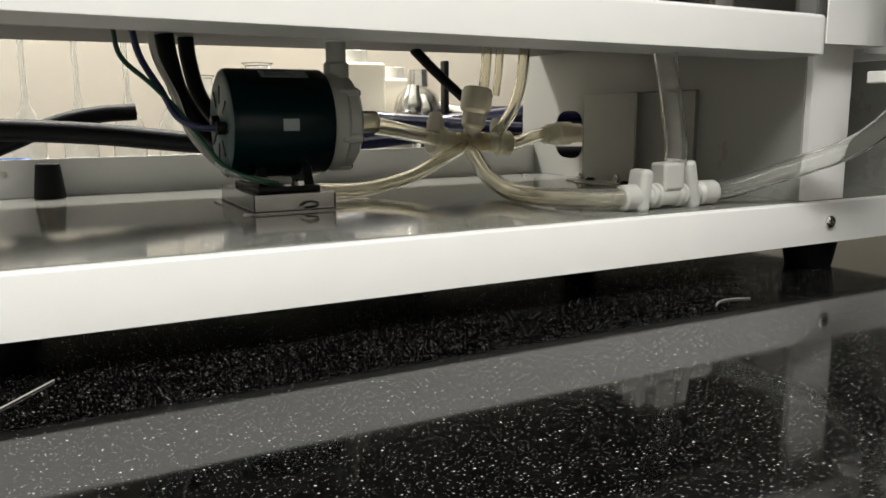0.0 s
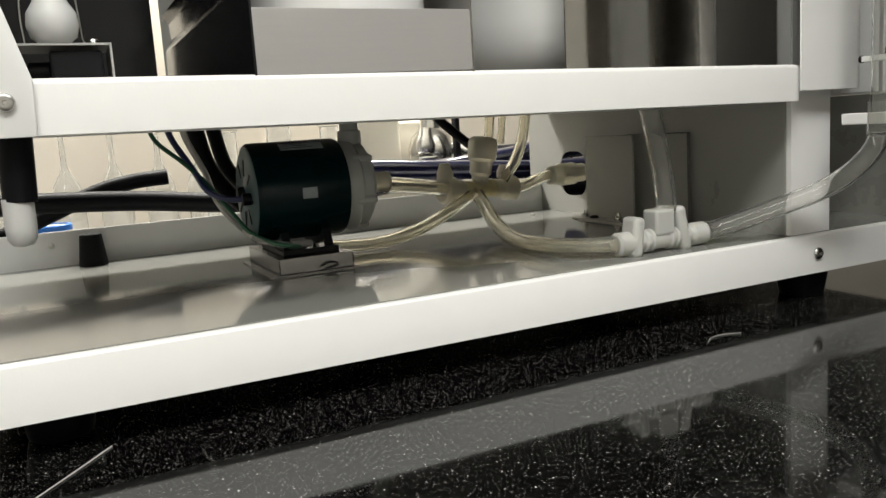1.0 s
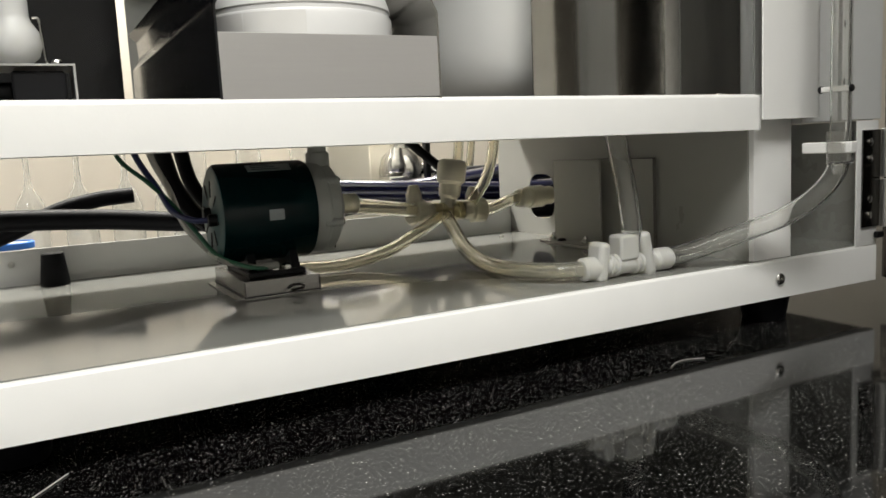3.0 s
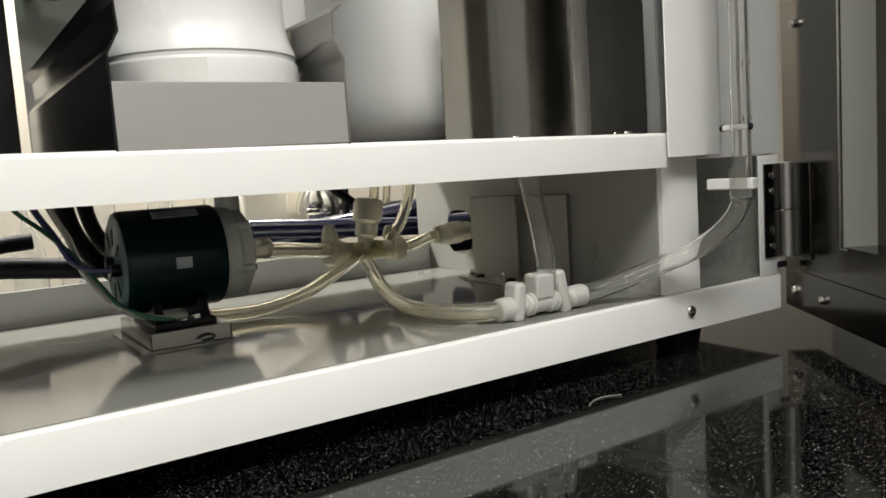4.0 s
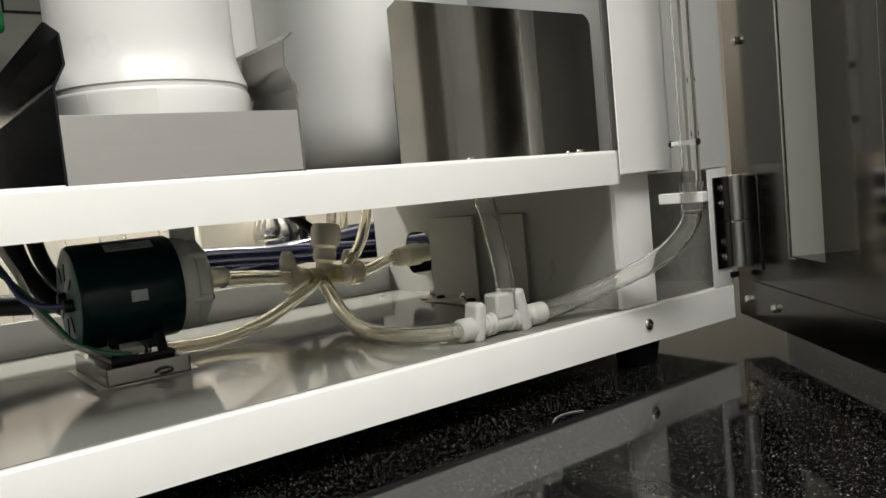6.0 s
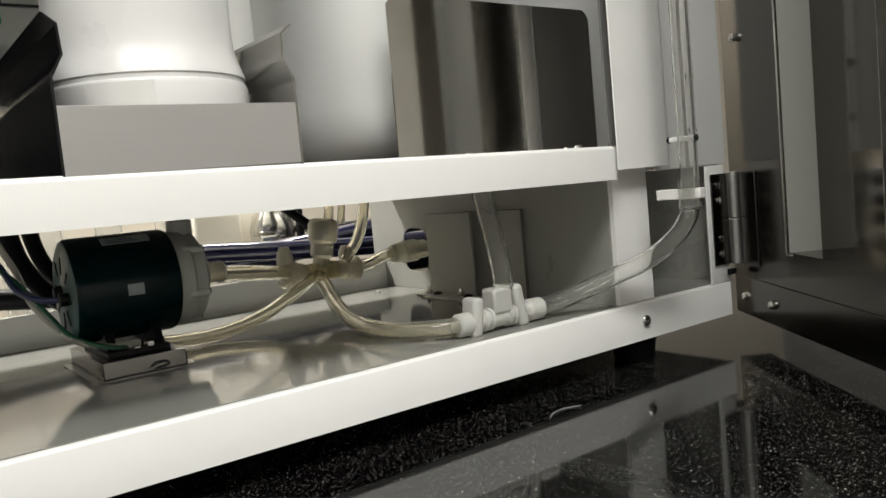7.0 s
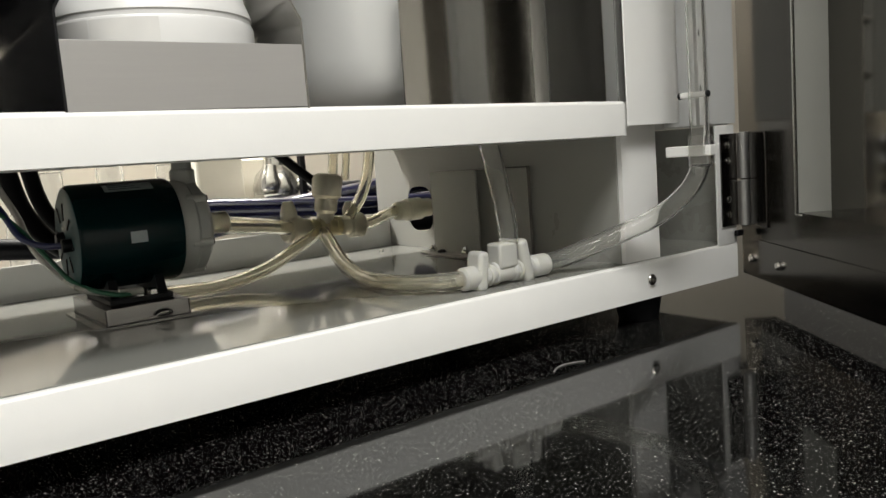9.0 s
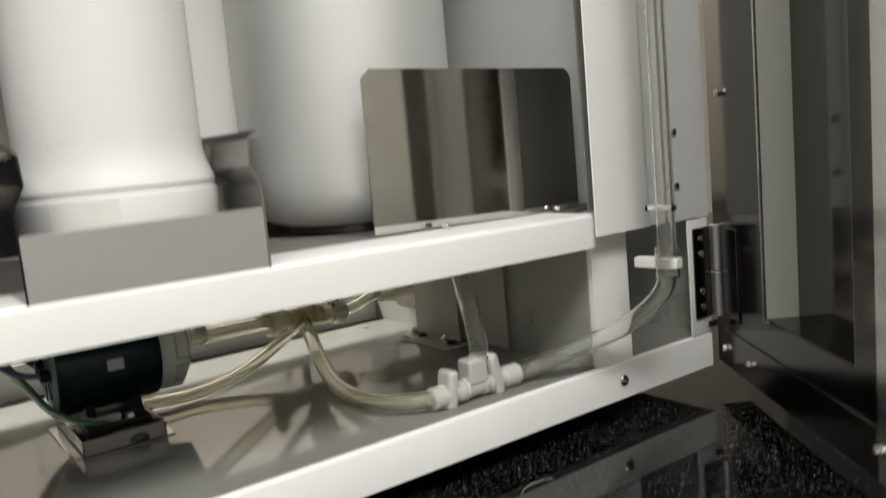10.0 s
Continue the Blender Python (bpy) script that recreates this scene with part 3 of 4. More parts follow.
part("wing", lathe(bm_new(), [(0.004, 0), (0.010, 0.002), (0.010, 0.012), (0.006, 0.024)], CX + Vector((-0.043, -0.004, 0.012)), CX + Vector((-0.041, -0.004, 1)), 18), NATURAL, cross)
part("wing", lathe(bm_new(), [(0.004, 0), (0.009, 0.002), (0.009, 0.009), (0.005, 0.018)], CX + Vector((0.042, 0, 0.010)), CX + Vector((0.046, 0, 1)), 18), NATURAL, cross)
part("stem", lathe(bm_new(), [(0.010, 0), (0.0105, 0.012), (0.0140, 0.016), (0.0140, 0.030), (0.0180, 0.034), (0.0185, 0.054), (0.0165, 0.059), (0.013, 0.061)], CX + Vector((0.006, 0, 0.004)), CX + Vector((0.022, 0, 0.10)), 24), NATURAL, cross)

G = "clear tubes of the pump loop"
hose("clear_tube", [(-0.370, 0.238, 0.140), (-0.310, 0.282, 0.131), (-0.248, 0.326, 0.1205)], 0.0088, TUBE, "short clear tube between the pump nozzle and the cross fitting", 0.0062, group=G)
hose("clear_tube", [(-0.470, 0.262, 0.082), (-0.430, 0.262, 0.0775), (-0.372, 0.262, 0.0755), (-0.318, 0.270, 0.084), (-0.272, 0.288, 0.098), (-0.235, 0.312, 0.108), (-0.213, 0.326, 0.116)], 0.0072, TUBE, "yellowed clear tube curving low over the base pan", 0.0048, group=G)
hose("clear_tube", [(-0.214, 0.322, 0.112), (-0.222, 0.290, 0.100), (-0.243, 0.225, 0.084), (-0.262, 0.155, 0.0765), (-0.268, 0.095, 0.0765), (-0.255, 0.052, 0.078), (-0.232, 0.033, 0.0785), (-0.218, 0.031, 0.0790)], 0.0086, TUBE, "yellowed clear tube curving down to the plastic valve", 0.0060, group=G)
hose("clear_tube", [(-0.190, 0.33, 0.172), (-0.186, 0.33, 0.200), (-0.184, 0.33, 0.228)], 0.0062, TUBE, "clear riser tube above the cross fitting", 0.0043, group=G)
hose("clear_tube", [(-0.172, 0.33, 0.172), (-0.168, 0.33, 0.200), (-0.166, 0.33, 0.228)], 0.0050, TUBE, "clear riser tube above the cross fitting", 0.0034, group=G)
hose("clear_tube", [(-0.178, 0.318, 0.127), (-0.160, 0.316, 0.150), (-0.146, 0.320, 0.176), (-0.137, 0.325, 0.204), (-0.134, 0.327, 0.228)], 0.0072, TUBE, "clear tube bending up beside the cross fitting", 0.0050, group=G)
hose("clear_tube", [(-0.160, 0.33, 0.113), (-0.135, 0.335, 0.116), (-0.110, 0.340, 0.122), (-0.092, 0.343, 0.125)], 0.0078, TUBE, "short clear tube between two plastic fittings", 0.0055, group=G)
elbow = thing("bulkhead_fitting", (-0.06, 0.345, 0.125), "yellowed plastic bulkhead fitting in the side panel", "hose fitting")
part("body", lathe(bm_new(), [(0.0095, 0), (0.0125, 0.004), (0.0125, 0.018), (0.0150, 0.020), (0.0150, 0.044), (0.0125, 0.046), (0.0125, 0.062)], (-0.094, 0.343, 0.124), (-0.036, 0.352, 0.124), 28), NATURAL, elbow)
brk = thing("angle_bracket", (-0.06, 0.264, ZF), "grey frosted angle plate screwed to the base pan", "bracket")
part("plate", box(bm_new(), -0.0555, -0.0525, 0.217, 0.311, 0.0675, 0.1725, 0.0006), FROST, brk)
foot_plate = part("foot_flange", box(bm_new(), -0.0905, -0.052, 0.198, 0.287, 0.0674, 0.0686, 0.0004), FROST, cab, "folded foot of the frosted plate")
for y in (0.216, 0.279):
    b = bm_new()
    screw_mesh(b, (-0.0685, y, 0.0687), (0, 0, 1), 0.0058, 0.0042)
    part("screw", b, BLACK, foot_plate, "dark screw")
part("backing_plate", box(bm_new(), -0.041, -0.0375, 0.139, 0.245, 0.0675, 0.1725, 0.0006), FROST, brk, "grey backing plate")
# Thin dark strips stand in for gap shade round the backing plate.
part("gap_shade_strip", box(bm_new(), -0.0415, -0.0372, 0.138, 0.245, 0.1727, 0.1733), BLACK, brk, "thin black strip for the shade in the top gap")
part("gap_shade_strip", box(bm_new(), -0.0415, -0.0372, 0.1380, 0.1387, 0.0675, 0.1726), UNDERSHELF, brk, "thin dull strip for the shade in the side gap")
part("flange", box(bm_new(), -0.078, -0.056, 0.218, 0.316, 0.0675, 0.0695, 0.0005), STEEL, brk, "steel foot strip")
for y in (0.232, 0.300):
    b = bm_new()
    lathe(b, [(0.0052, 0), (0.0052, 0.004), (0.003, 0.006), (0.0025, 0.009), (0, 0.009)], (-0.067, y, 0.0695), (-0.067, y, 1), 12)
    part("screw", b, BOLT, brk)

VY, VZ = 0.030, 0.0790
valve = thing("plastic_tee_valve", (-0.178, VY, ZF), "white nylon tee valve with two hand nuts lying on the pan", "valve")
part("body", lathe(bm_new(), [(0.0085, 0), (0.0110, 0.002), (0.0110, 0.017), (0.0082, 0.019), (0.0090, 0.022), (0.0090, 0.083), (0.0082, 0.086), (0.0108, 0.089), (0.0108, 0.105), (0.0085, 0.108)], (-0.230, VY, VZ), (0, VY, VZ), 28), NYLON, valve)
for x, lean, top in ((-0.2105, 7, 0.024), (-0.1545, -11, 0.030)):
    m = pose(x, VY, VZ, 0, lean, 0)
    part("hand_nut", box(bm_new(), -0.0062, 0.0062, -0.011, 0.011, -0.0135, top, 0.0045, 3, m), NYLON, valve)
for x in (-0.200, -0.193, -0.171, -0.164):
    part("ring", lathe(bm_new(), [(0.0098, 0), (0.0108, 0.001), (0.0108, 0.003), (0.0098, 0.004)], (x, VY, VZ), (x + 1, VY, VZ), 24), NYLON, valve)
b = box(bm_new(), -0.190, -0.167, VY - 0.010, VY + 0.010, VZ + 0.004, VZ + 0.0285, 0.003, 3)
part("branch_block", b, NYLON, valve)
part("branch", rod(bm_new(), (-0.172, VY, VZ + 0.0215), (-0.171, VY, VZ + 0.031), 0.0085), NYLON, valve)
hose("clear_tube", [(-0.170, VY, 0.1045), (-0.1695, VY, 0.120), (-0.174, VY + 0.002, 0.155), (-0.181, VY + 0.004, 0.192), (-0.188, VY + 0.006, 0.228)], 0.0098, CLEARTUBE, "clear tube rising from the valve through the shelf", 0.0080, group=G)
hose("clear_tube", [(-0.128, VY, 0.0792), (-0.108, 0.025, 0.0815), (-0.085, 0.008, 0.091), (-0.056, -0.012, 0.103), (-0.034, -0.028, 0.113), (-0.018, -0.043, 0.126), (-0.007, -0.056, 0.142), (-0.003, -0.064, 0.156), (-0.001, -0.066, 0.166)], 0.0095, CLEARTUBE, "clear tube looping from the valve up to the sight glass", 0.0078, group=G)


sight = thing("sight_glass", (0.012, -0.055, 0.165), "clear sight glass tube with white pinch clamp and clips", "sight glass")
SX, SY = 0.000, -0.066
part("lower_cup", lathe(bm_new(), [(0.0060, -0.010), (0.0078, -0.002), (0.0118, 0.000), (0.0118, 0.030), (0.0104, 0.030), (0.0104, 0.002), (0.0062, 0.0), (0.0044, -0.010)], (SX, SY, 0.164), (SX, SY, 1), 28, True), CLEARTUBE, sight)
part("gauge_tube", lathe(bm_new(), [(0.0088, 0), (0.0088, 0.53), (0.0072, 0.53), (0.0072, 0)], (SX, SY, 0.176), (SX, SY, 1), 24, True), CLEARTUBE, sight)
part("gauge_rod", rod(bm_new(), (SX + 0.006, SY - 0.006, 0.166), (SX + 0.006, SY - 0.006, 0.71), 0.0014, 10), STEEL, sight)
m = Matrix.Translation((SX - 0.003, -0.057, 0.179)) @ Matrix.Rotation(radians(-80), 4, "Z")
part("clamp", box(bm_new(), -0.0235, 0.0235, -0.006, 0.006, -0.0052, 0.0052, 0.0012, 2, m), WHITE, sight, "white clamp bar")
m = Matrix.Translation((SX + 0.001, -0.060, 0.233)) @ Matrix.Rotation(radians(-80), 4, "Z")
part("clip", box(bm_new(), -0.013, 0.014, -0.003, 0.003, -0.0026, 0.0026, 0.001, 2, m), WHITE, sight, "white clip")
for u in (-0.0135, 0.0145):
    b = bm_new()
    rod(b, m @ Vector((u - 0.002, 0, 0)), m @ Vector((u + 0.002, 0, 0)), 0.0034, 14)
    part("knob", b, BLACK, sight, "black clip knob")

# wires and hoses behind
hose("green_wire", [(-0.599, 0.262, 0.228), (-0.594, 0.261, 0.202), (-0.570, 0.258, 0.178), (-0.550, 0.252, 0.155), (-0.533, 0.238, 0.128), (-0.518, 0.215, 0.105), (-0.494, 0.185, 0.0945), (-0.470, 0.193, 0.0925)], 0.0022, GREENWIRE, "green insulated wire running down to the pump foot", category="wire", n=8)
hose("blue_wire", [(-0.584, 0.262, 0.228), (-0.578, 0.262, 0.202), (-0.562, 0.258, 0.172), (-0.552, 0.248, 0.150), (-0.538, 0.230, 0.141), (-0.522, 0.214, 0.140)], 0.0030, BLUEWIRE, "dark blue wire running into the motor", category="wire", n=8)
hose("clear_wire", [(-0.568, 0.268, 0.228), (-0.564, 0.268, 0.202), (-0.550, 0.264, 0.168), (-0.542, 0.256, 0.138), (-0.529, 0.240, 0.116), (-0.514, 0.208, 0.100), (-0.488, 0.187, 0.0935)], 0.0030, GREYWIRE, "translucent grey wire beside the motor", category="wire", n=8)
hose("black_hose", [(-0.548, 0.32, 0.228), (-0.545, 0.32, 0.205), (-0.536, 0.32, 0.170), (-0.515, 0.322, 0.138), (-0.488, 0.325, 0.118), (-0.450, 0.33, 0.110), (-0.40, 0.335, 0.112)], 0.0092, RUBBER, "thick black hose bending behind the motor", category="hose")
hose("black_hose", [(-0.524, 0.345, 0.228), (-0.522, 0.345, 0.205), (-0.514, 0.345, 0.172), (-0.498, 0.345, 0.148), (-0.470, 0.345, 0.132), (-0.43, 0.345, 0.128)], 0.0080, RUBBER, "black hose bending behind the motor", category="hose")
hose("black_hose", [(-1.05, 0.50, 0.141), (-0.80, 0.50, 0.139), (-0.713, 0.50, 0.138), (-0.600, 0.50, 0.131), (-0.475, 0.50, 0.117), (-0.35, 0.50, 0.112)], 0.0125, RUBBER, "thick black rubber hose lying behind the cabinet", category="hose")
hose("black_hose", [(-0.76, 0.55, 0.095), (-0.70, 0.55, 0.118), (-0.640, 0.55, 0.143), (-0.595, 0.55, 0.153), (-0.552, 0.55, 0.156)], 0.0100, RUBBER, "cut black hose end lying behind the cabinet", category="hose")
hose("navy_hose", [(-0.45, 0.56, 0.135), (-0.30, 0.56, 0.143), (-0.161, 0.56, 0.134), (0.007, 0.56, 0.122), (0.20, 0.56, 0.116), (0.5, 0.56, 0.11)], 0.0150, NAVY, "shiny navy blue hose lying behind the cabinet", category="hose")
hose("navy_hose", [(-0.40, 0.62, 0.10), (-0.20, 0.62, 0.12), (0.007, 0.62, 0.138), (0.12, 0.62, 0.15), (0.4, 0.62, 0.15)], 0.0200, NAVY, "shiny navy blue hose lying behind the cabinet", category="hose")
hose("black_hose", [(-0.02, 0.64, 0.150), (0.05, 0.64, 0.150), (0.12, 0.64, 0.149), (0.22, 0.64, 0.146), (0.5, 0.64, 0.140)], 0.0120, RUBBER, "black hose lying over the navy hoses behind the cabinet", category="hose")
hose("black_hose", [(0.00, 0.58, 0.086), (0.10, 0.58, 0.082), (0.22, 0.58, 0.080), (0.5, 0.58, 0.078)], 0.0140, RUBBER, "black hose lying under the navy hoses behind the cabinet", category="hose")
hose("black_cable", [(-0.246, 0.40, 0.228), (-0.218, 0.40, 0.203), (-0.190, 0.40, 0.180), (-0.172, 0.40, 0.166)], 0.0062, RUBBER, "short black cable hanging from the shelf", category="cable")

drain = thing("drain_hose", (-0.70, 0.0, 0.138), "black hose end closed with a milky silicone plug", "hose")
part("hose", rod(bm_new(), (-0.7005, 0.0, 0.228), (-0.7030, 0.0, 0.166), 0.0100, 24), RUBBER, drain)
part("plug", lathe(bm_new(), [(0.0, 0), (0.006, 0.0012), (0.0085, 0.005), (0.0090, 0.012), (0.0090, 0.030)], (-0.7045, 0.0, 0.1385), (-0.7030, 0.0, 1), 24), SILICONE, drain, "milky plug")
bung = tagged(part("rubber_stopper", lathe(bm_new(), [(0.0150, 0), (0.0155, 0.001), (0.0118, 0.035), (0.0108, 0.036)], (-0.656, 0.425, 0.0674), (-0.656, 0.425, 1), 28), RUBBER, None), "black tapered rubber stopper standing on the base pan", "stopper")

b = bm_new()
lathe(b, [(0.0035, 0), (0.0035, 0.0012), (0.002, 0.002), (0, 0.002)], (-0.6975, YB, 0.0915), (-0.6975, 0, 0.0915), 14)
part("rivet", b, NYLON, cab)
b = bm_new()
lathe(b, [(0.0035, 0), (0.0035, 0.002), (0, 0.003)], (-0.085, 0.40, 0.0672), (-0.085, 0.40, 1), 12)
part("rivet", b, BOLT, cab)
# the catch under the hinge
part("latch_stop", box(bm_new(), 0.150, 0.162, -0.006, -0.001, 0.074, 0.081, 0.001), BLACK, cab, "small black door stop")
# ---- the upper bay ----
cradle = thing("steel_cradle", (-0.474, 0.15, 0.2335), "folded stainless cradle with pinched side plates on the shelf", "cradle")
part("front_plate", box(bm_new(), -0.5545, -0.3935, -0.0185, -0.017, 0.2362, 0.2800, 0.0004), BRUSHED, cradle, "low brushed steel front plate")
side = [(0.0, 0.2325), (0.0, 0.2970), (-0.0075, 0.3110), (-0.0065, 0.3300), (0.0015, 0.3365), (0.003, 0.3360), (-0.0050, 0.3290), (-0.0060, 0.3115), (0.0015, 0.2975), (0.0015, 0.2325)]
# The left plate's dark reflections are put into its black colour.
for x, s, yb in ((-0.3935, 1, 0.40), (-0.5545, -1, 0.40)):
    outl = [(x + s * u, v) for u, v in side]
    part("side_plate", prism(bm_new(), outl, at_y(yb), yb + 0.0185), CRADLE if s > 0 else SHADEBLACK, cradle, "pinched steel side plate", smooth=25)
part("floor_plate", box(bm_new(), -0.553, -0.395, -0.0165, 0.165, 0.2385, 0.2400), STEEL, cradle)

VC = (-0.474, 0.062)
vessel = thing("white_vessel", (*VC, 0.2402), "glossy white cylindrical vessel with flared foot in the cradle", "vessel")
part("body", lathe(bm_new(), [(0.0, 0), (0.071, 0), (0.0730, 0.003), (0.0735, 0.056), (0.0725, 0.059), (0.0716, 0.0595), (0.0716, 0.0625), (0.0726, 0.0635), (0.0715, 0.068), (0.0685, 0.076), (0.0662, 0.086), (0.0655, 0.098), (0.0665, 0.30), (0.067, 0.45), (0.06, 0.47), (0, 0.47)], (*VC, 0.2402), (*VC, 1), 72), CERAMIC, vessel)
b = bm_new()
for a0, a1 in ((-3.05, -2.425), (-2.41, -1.80)):
    cols = []
    for k in range(9):
        a = a0 + (a1 - a0) * k / 8
        cols.append([b.verts.new((VC[0] + 0.0739 * math.cos(a), VC[1] + 0.0739 * math.sin(a), z)) for z in (0.262, 0.2975)])
    for p, q in zip(cols, cols[1:]):
        b.faces.new((p[0], q[0], q[1], p[1]))
part("tape", b, TAPE, vessel, "strip of clear tape")
DC = (-0.185, 0.215)
drum = thing("storage_drum", (*DC, 0.2325), "large satin pale metal drum standing on the shelf", "drum")
part("body", lathe(bm_new(), [(0.070, 0), (0.088, 0.002), (0.101, 0.009), (0.110, 0.020), (0.1155, 0.034), (0.118, 0.052), (0.118, 0.50), (0.114, 0.504)], (*DC, 0.2405), (*DC, 1), 96), DRUMPAINT, drum)
part("base_ring", lathe(bm_new(), [(0.076, 0), (0.080, 0.001), (0.080, 0.0078), (0.076, 0.008)], (*DC, 0.2325), (*DC, 1), 64), DARKSTEEL, drum, "dark base ring")
part("lid", lathe(bm_new(), [(0.119, 0), (0.120, 0.002), (0.120, 0.012), (0.10, 0.02), (0, 0.024)], (*DC, 0.745), (*DC, 1), 64), DRUMPAINT, drum)
tagged(part("white_box", box(bm_new(), -0.345, -0.292, 0.25, 0.435, 0.342, 0.74, 0.003), WHITE, None), "tall white enclosure fixed behind the vessel", "enclosure")
b = box(bm_new(), -0.506, -0.5035, 0.4385, 0.4398, 0.452, 0.70)
box(b, -0.506, -0.44, 0.4385, 0.4398, 0.449, 0.4518)
part("panel_seam", b, BLACK, cab, "dark outline of an access cover")
knob = thing("green_lever_valve", (-0.54, 0.43, 0.428), "green plastic lever valve on the back panel", "valve")
part("lever", box(bm_new(), -0.560, -0.513, 0.385, 0.400, 0.416, 0.441, 0.006, 3), GREENKNOB, knob)
part("stem", rod(bm_new(), (-0.54, 0.398, 0.428), (-0.54, 0.4398, 0.428), 0.006), BOLT, knob)

stand = thing("valve_stand", (-0.66, 0.08, 0.232), "small steel bracket holding a black valve and a milky bulb", "bracket")
part("top", box(bm_new(), -0.700, -0.637, 0.06, 0.11, 0.2668, 0.2682), STEEL, stand)
part("leg", box(bm_new(), -0.6372, -0.6358, 0.06, 0.11, 0.2318, 0.2682), STEEL, stand)
part("leg", box(bm_new(), -0.7014, -0.7000, 0.06, 0.11, 0.2318, 0.2682), STEEL, stand)
b = bm_new()
sweep(b, [(-0.690, 0.075, 0.2685), (-0.691, 0.075, 0.285), (-0.690, 0.075, 0.2995), (-0.687, 0.075, 0.3005)], 0.0009, n=6, step=4)
part("wire_hook", b, BOLT, stand)
b = bm_new()
sweep(b, [(-0.644, 0.075, 0.2688), (-0.652, 0.075, 0.2695), (-0.6535, 0.075, 0.285), (-0.655, 0.075, 0.2995), (-0.659, 0.075, 0.3005)], 0.0009, n=6, step=4)
part("wire_hook", b, BOLT, stand)
part("bulb", lathe(bm_new(), [(0, 0), (0.009, 0.001), (0.0150, 0.006), (0.0172, 0.014), (0.0160, 0.023), (0.0115, 0.030), (0.0105, 0.034), (0.0105, 0.06), (0, 0.06)], (-0.671, 0.08, 0.2683), (-0.671, 0.08, 1), 32), SILICONE, stand, "milky plastic bulb")
part("coil", box(bm_new(), -0.676, -0.642, 0.065, 0.10, 0.2420, 0.2640, 0.002), BLACK, stand, "black valve coil")
part("port", rod(bm_new(), (-0.690, 0.083, 0.252), (-0.676, 0.083, 0.252), 0.006), BLACK, stand)
b = bm_new()
lathe(b, [(0.004, 0), (0.004, 0.004), (0.003, 0.0055), (0, 0.0055)], (-0.646, 0.085, 0.2682), (-0.646, 0.085, 1), 10)
part("bolt", b, BOLT, stand)

# ---- glassware behind the cabinet ----
def long_necked_flask(x, y, r, h):
    """A clear volumetric flask: pear-shaped body, long thin neck, glass stopper."""
    t = thing("volumetric_flask", (x, y, -0.0022), "clear long-necked glass volumetric flask on the worktop", "flask", "flasks on the worktop")
    outer = [(0.0, 0.0), (r * 0.8, 0.0), (r * 0.97, r * 0.3), (r, r * 1.0), (r, r * 5.1), (r * 0.96, r * 5.5), (r * 0.86, r * 5.9), (r * 0.70, r * 6.3), (r * 0.50, r * 6.65), (r * 0.33, r * 6.95), (r * 0.22, r * 7.35), (r * 0.18, r * 7.9), (r * 0.17, h - 0.004), (r * 0.26, h)]
    inner = [(max(0.0, q - 0.0014), z + (0.003 if z < 0.001 else 0.0)) for q, z in reversed(outer)]
    part("body", lathe(bm_new(), outer + inner, (x, y, -0.0022), (x, y, 1), 28), GLASS, t)
    part("stopper", lathe(bm_new(), [(0, h - 0.015), (r * 0.12, h - 0.015), (r * 0.16, h + 0.002), (r * 0.30, h + 0.006), (r * 0.30, h + 0.016), (0, h + 0.018)], (x, y, -0.0022), (x, y, 1), 18), GLASS, t, "glass stopper")
    return t


for x, y in ((-0.671, 0.80), (-0.602, 0.80), (-0.534, 0.80), (-0.465, 0.83), (-0.755, 0.82)):
    long_necked_flask(x, y, 0.024, 0.30)
canister = thing("cream_canister", (-0.15, 0.86, -0.0022), "tall square cream canister on the worktop", "canister")
part("body", box(bm_new(), -0.188, -0.101, 0.82, 0.90, -0.0022, 0.24, 0.006, 3), CANISTER, canister)
part("cap", rod(bm_new(), (-0.145, 0.86, 0.24), (-0.145, 0.86, 0.262), 0.022), NYLON, canister)
canister_small = thing("cream_canister", (-0.052, 0.90, -0.0022), "low square cream canister on the worktop", "canister")
part("body", box(bm_new(), -0.094, -0.012, 0.86, 0.94, -0.0022, 0.215, 0.006, 3), CANISTER, canister_small)
part("cap", rod(bm_new(), (-0.052, 0.90, 0.215), (-0.052, 0.90, 0.237), 0.022), NYLON, canister_small)
jar = thing("lidded_jar", (-0.70, 0.80 - 0.09, 0), "white jar with a blue rimmed lid on the worktop", "jar")
JX, JY = -0.702, 0.70
part("body", lathe(bm_new(), [(0, 0), (0.027, 0), (0.028, 0.002), (0.028, 0.078), (0.026, 0.082)], (JX, JY, -0.0022), (JX, JY, 1), 32), NYLON, jar)
part("lid_disc", lathe(bm_new(), [(0, 0.0185), (0.026, 0.0185), (0.0262, 0.017)], (JX, JY, 0.076), (JX, JY, 1), 32), NYLON, jar, "white disc of the lid")
part("lid", lathe(bm_new(), [(0.0265, 0.016), (0.0265, 0.0205), (0.0300, 0.0205), (0.0312, 0.019), (0.0312, 0.012), (0.029, 0.011)], (JX, JY, 0.076), (JX, JY, 1), 32, True), BLUELID, jar, "blue rimmed lid")


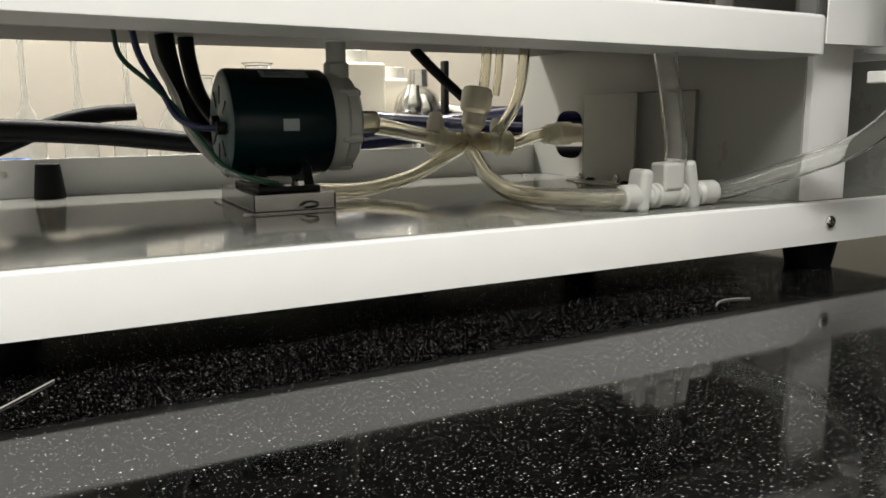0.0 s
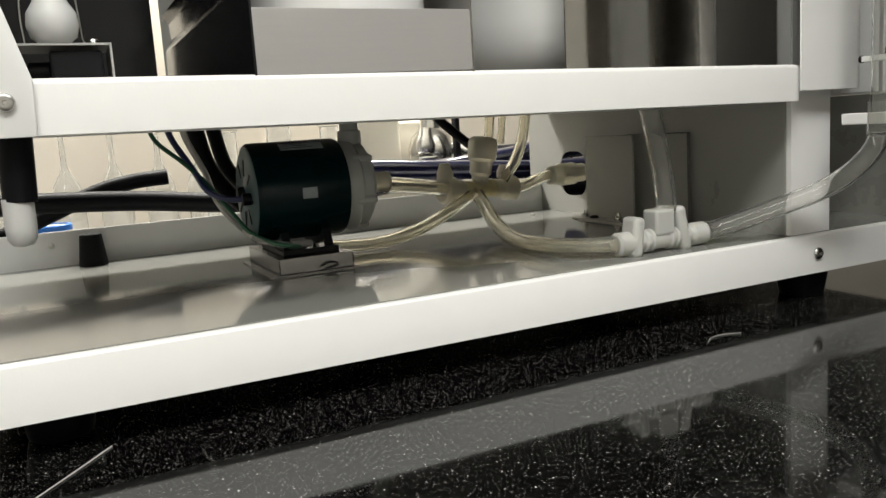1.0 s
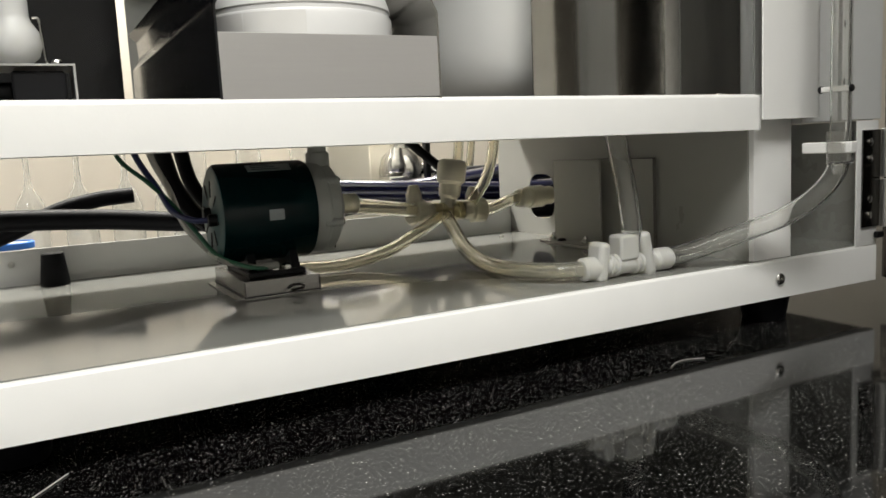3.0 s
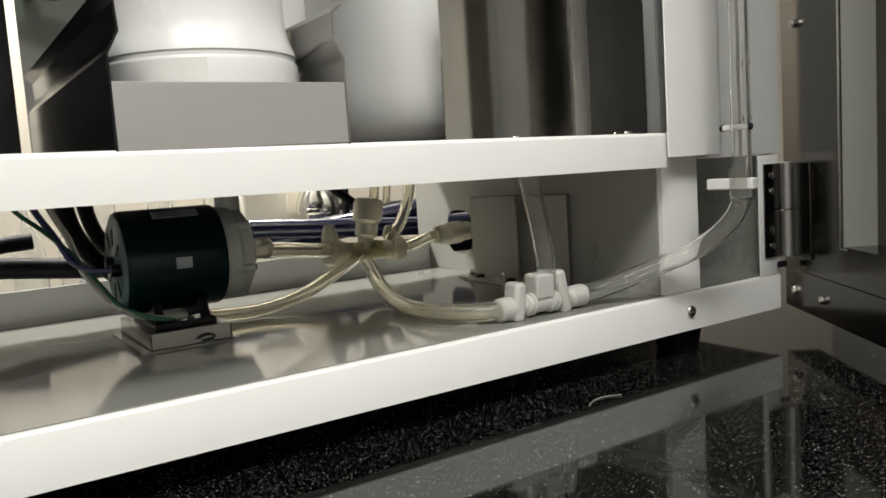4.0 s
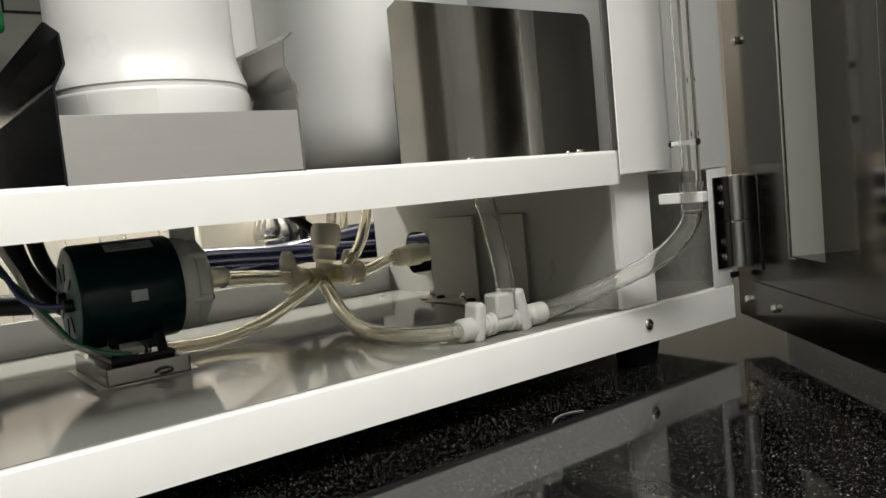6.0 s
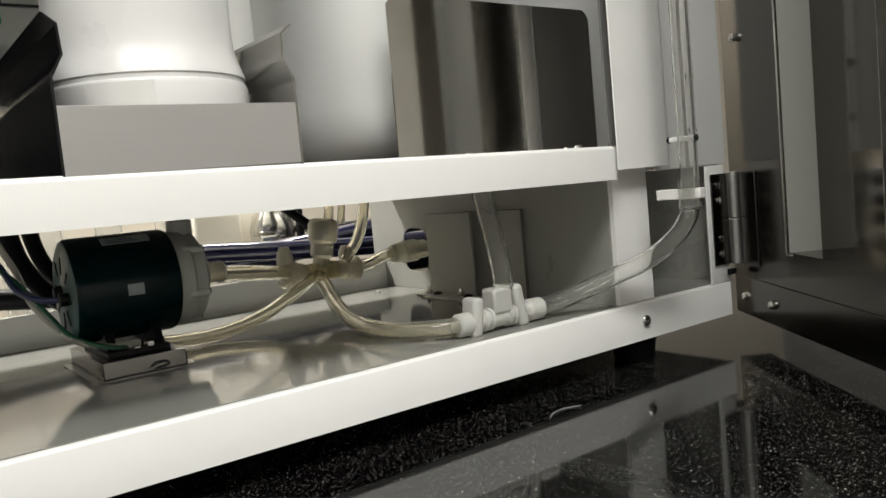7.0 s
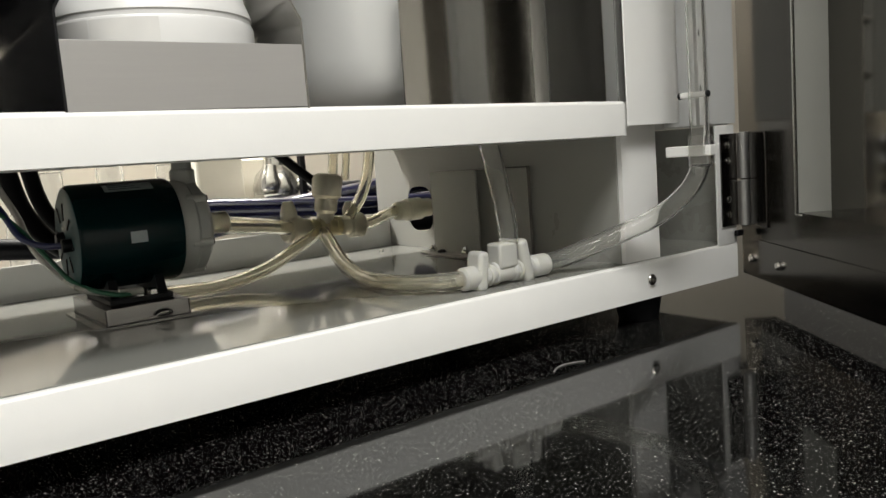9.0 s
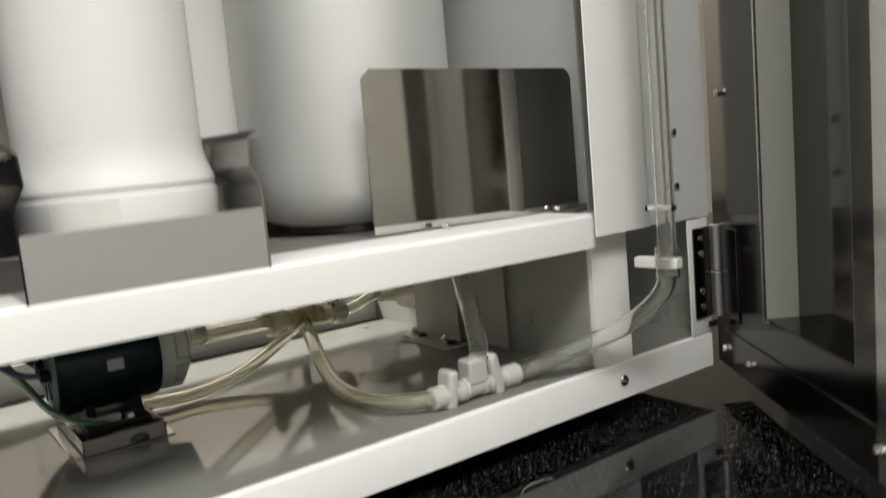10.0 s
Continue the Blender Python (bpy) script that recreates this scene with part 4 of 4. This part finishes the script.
def flask(x, y, r, h, label):
    t = thing("glass_flask", (x, y, 0), label, "flask", "bottles on the worktop")
    outer = [(0.0, 0.0), (r * 0.8, 0.0), (r, r * 0.35), (r, r * 0.9), (r * 0.75, r * 1.5), (r * 0.36, r * 1.95), (r * 0.33, h - 0.004), (r * 0.42, h)]
    inner = [(r * 0.36, h), (r * 0.28, h - 0.005), (r * 0.31, r * 1.95), (r * 0.70, r * 1.48), (r * 0.95, r * 0.9), (r * 0.95, r * 0.36), (r * 0.78, 0.004), (0, 0.004)]
    part("body", lathe(bm_new(), outer + inner, (x, y, -0.0022), (x, y, 1), 32), GLASS, t)
    return t


flask(-0.335, 0.80, 0.062, 0.235, "clear round glass flask on the worktop")
flask(-0.225, 0.86, 0.055, 0.22, "clear round glass flask on the worktop")
flask(-0.40, 0.92, 0.055, 0.22, "clear round glass flask on the worktop")
tap = thing("chrome_fitting", (-0.05, 0.80, 0), "shiny chrome lab fitting on the worktop", "fitting")
part("column", lathe(bm_new(), [(0.03, 0), (0.03, 0.01), (0.018, 0.015), (0.018, 0.11), (0.03, 0.115), (0.040, 0.135), (0.043, 0.16), (0.036, 0.185), (0.02, 0.20), (0.018, 0.23), (0, 0.23)], (-0.05, 0.80, -0.0022), (-0.05, 0.80, 1), 28), BOLT, tap)
part("arm", rod(bm_new(), (-0.05, 0.80, 0.17), (0.02, 0.76, 0.15), 0.011), BOLT, tap)
part("block", box(bm_new(), -0.100, -0.062, 0.745, 0.785, 0.118, 0.150, 0.004, 2), BOLT, tap)
part("bracket", box(bm_new(), -0.030, -0.020, 0.735, 0.750, 0.10, 0.24, 0.002), BLACK, tap, "black bracket")
part("valve_body", lathe(bm_new(), [(0.012, 0), (0.019, 0.006), (0.021, 0.02), (0.015, 0.034), (0.012, 0.05)], (-0.082, 0.765, 0.150), (-0.075, 0.765, 0.2), 20), BOLT, tap)

# a short fibre and a long pale line on the worktop
hose("pale_worktop_line", [(-0.195, -0.048, -0.0018), (-0.183, -0.040, -0.0018), (-0.168, -0.038, -0.0018), (-0.152, -0.044, -0.0018)], 0.0003, FIBRE, "short pale fibre lying on the granite", category="fibre", n=6)
hose("pale_worktop_line", [(-0.670, 0.008, -0.0018), (-0.690, -0.020, -0.0018), (-0.712, -0.050, -0.0018), (-0.745, -0.095, -0.0018)], 0.0005, FIBRE, "long thin pale line on the granite", category="fibre", n=6)
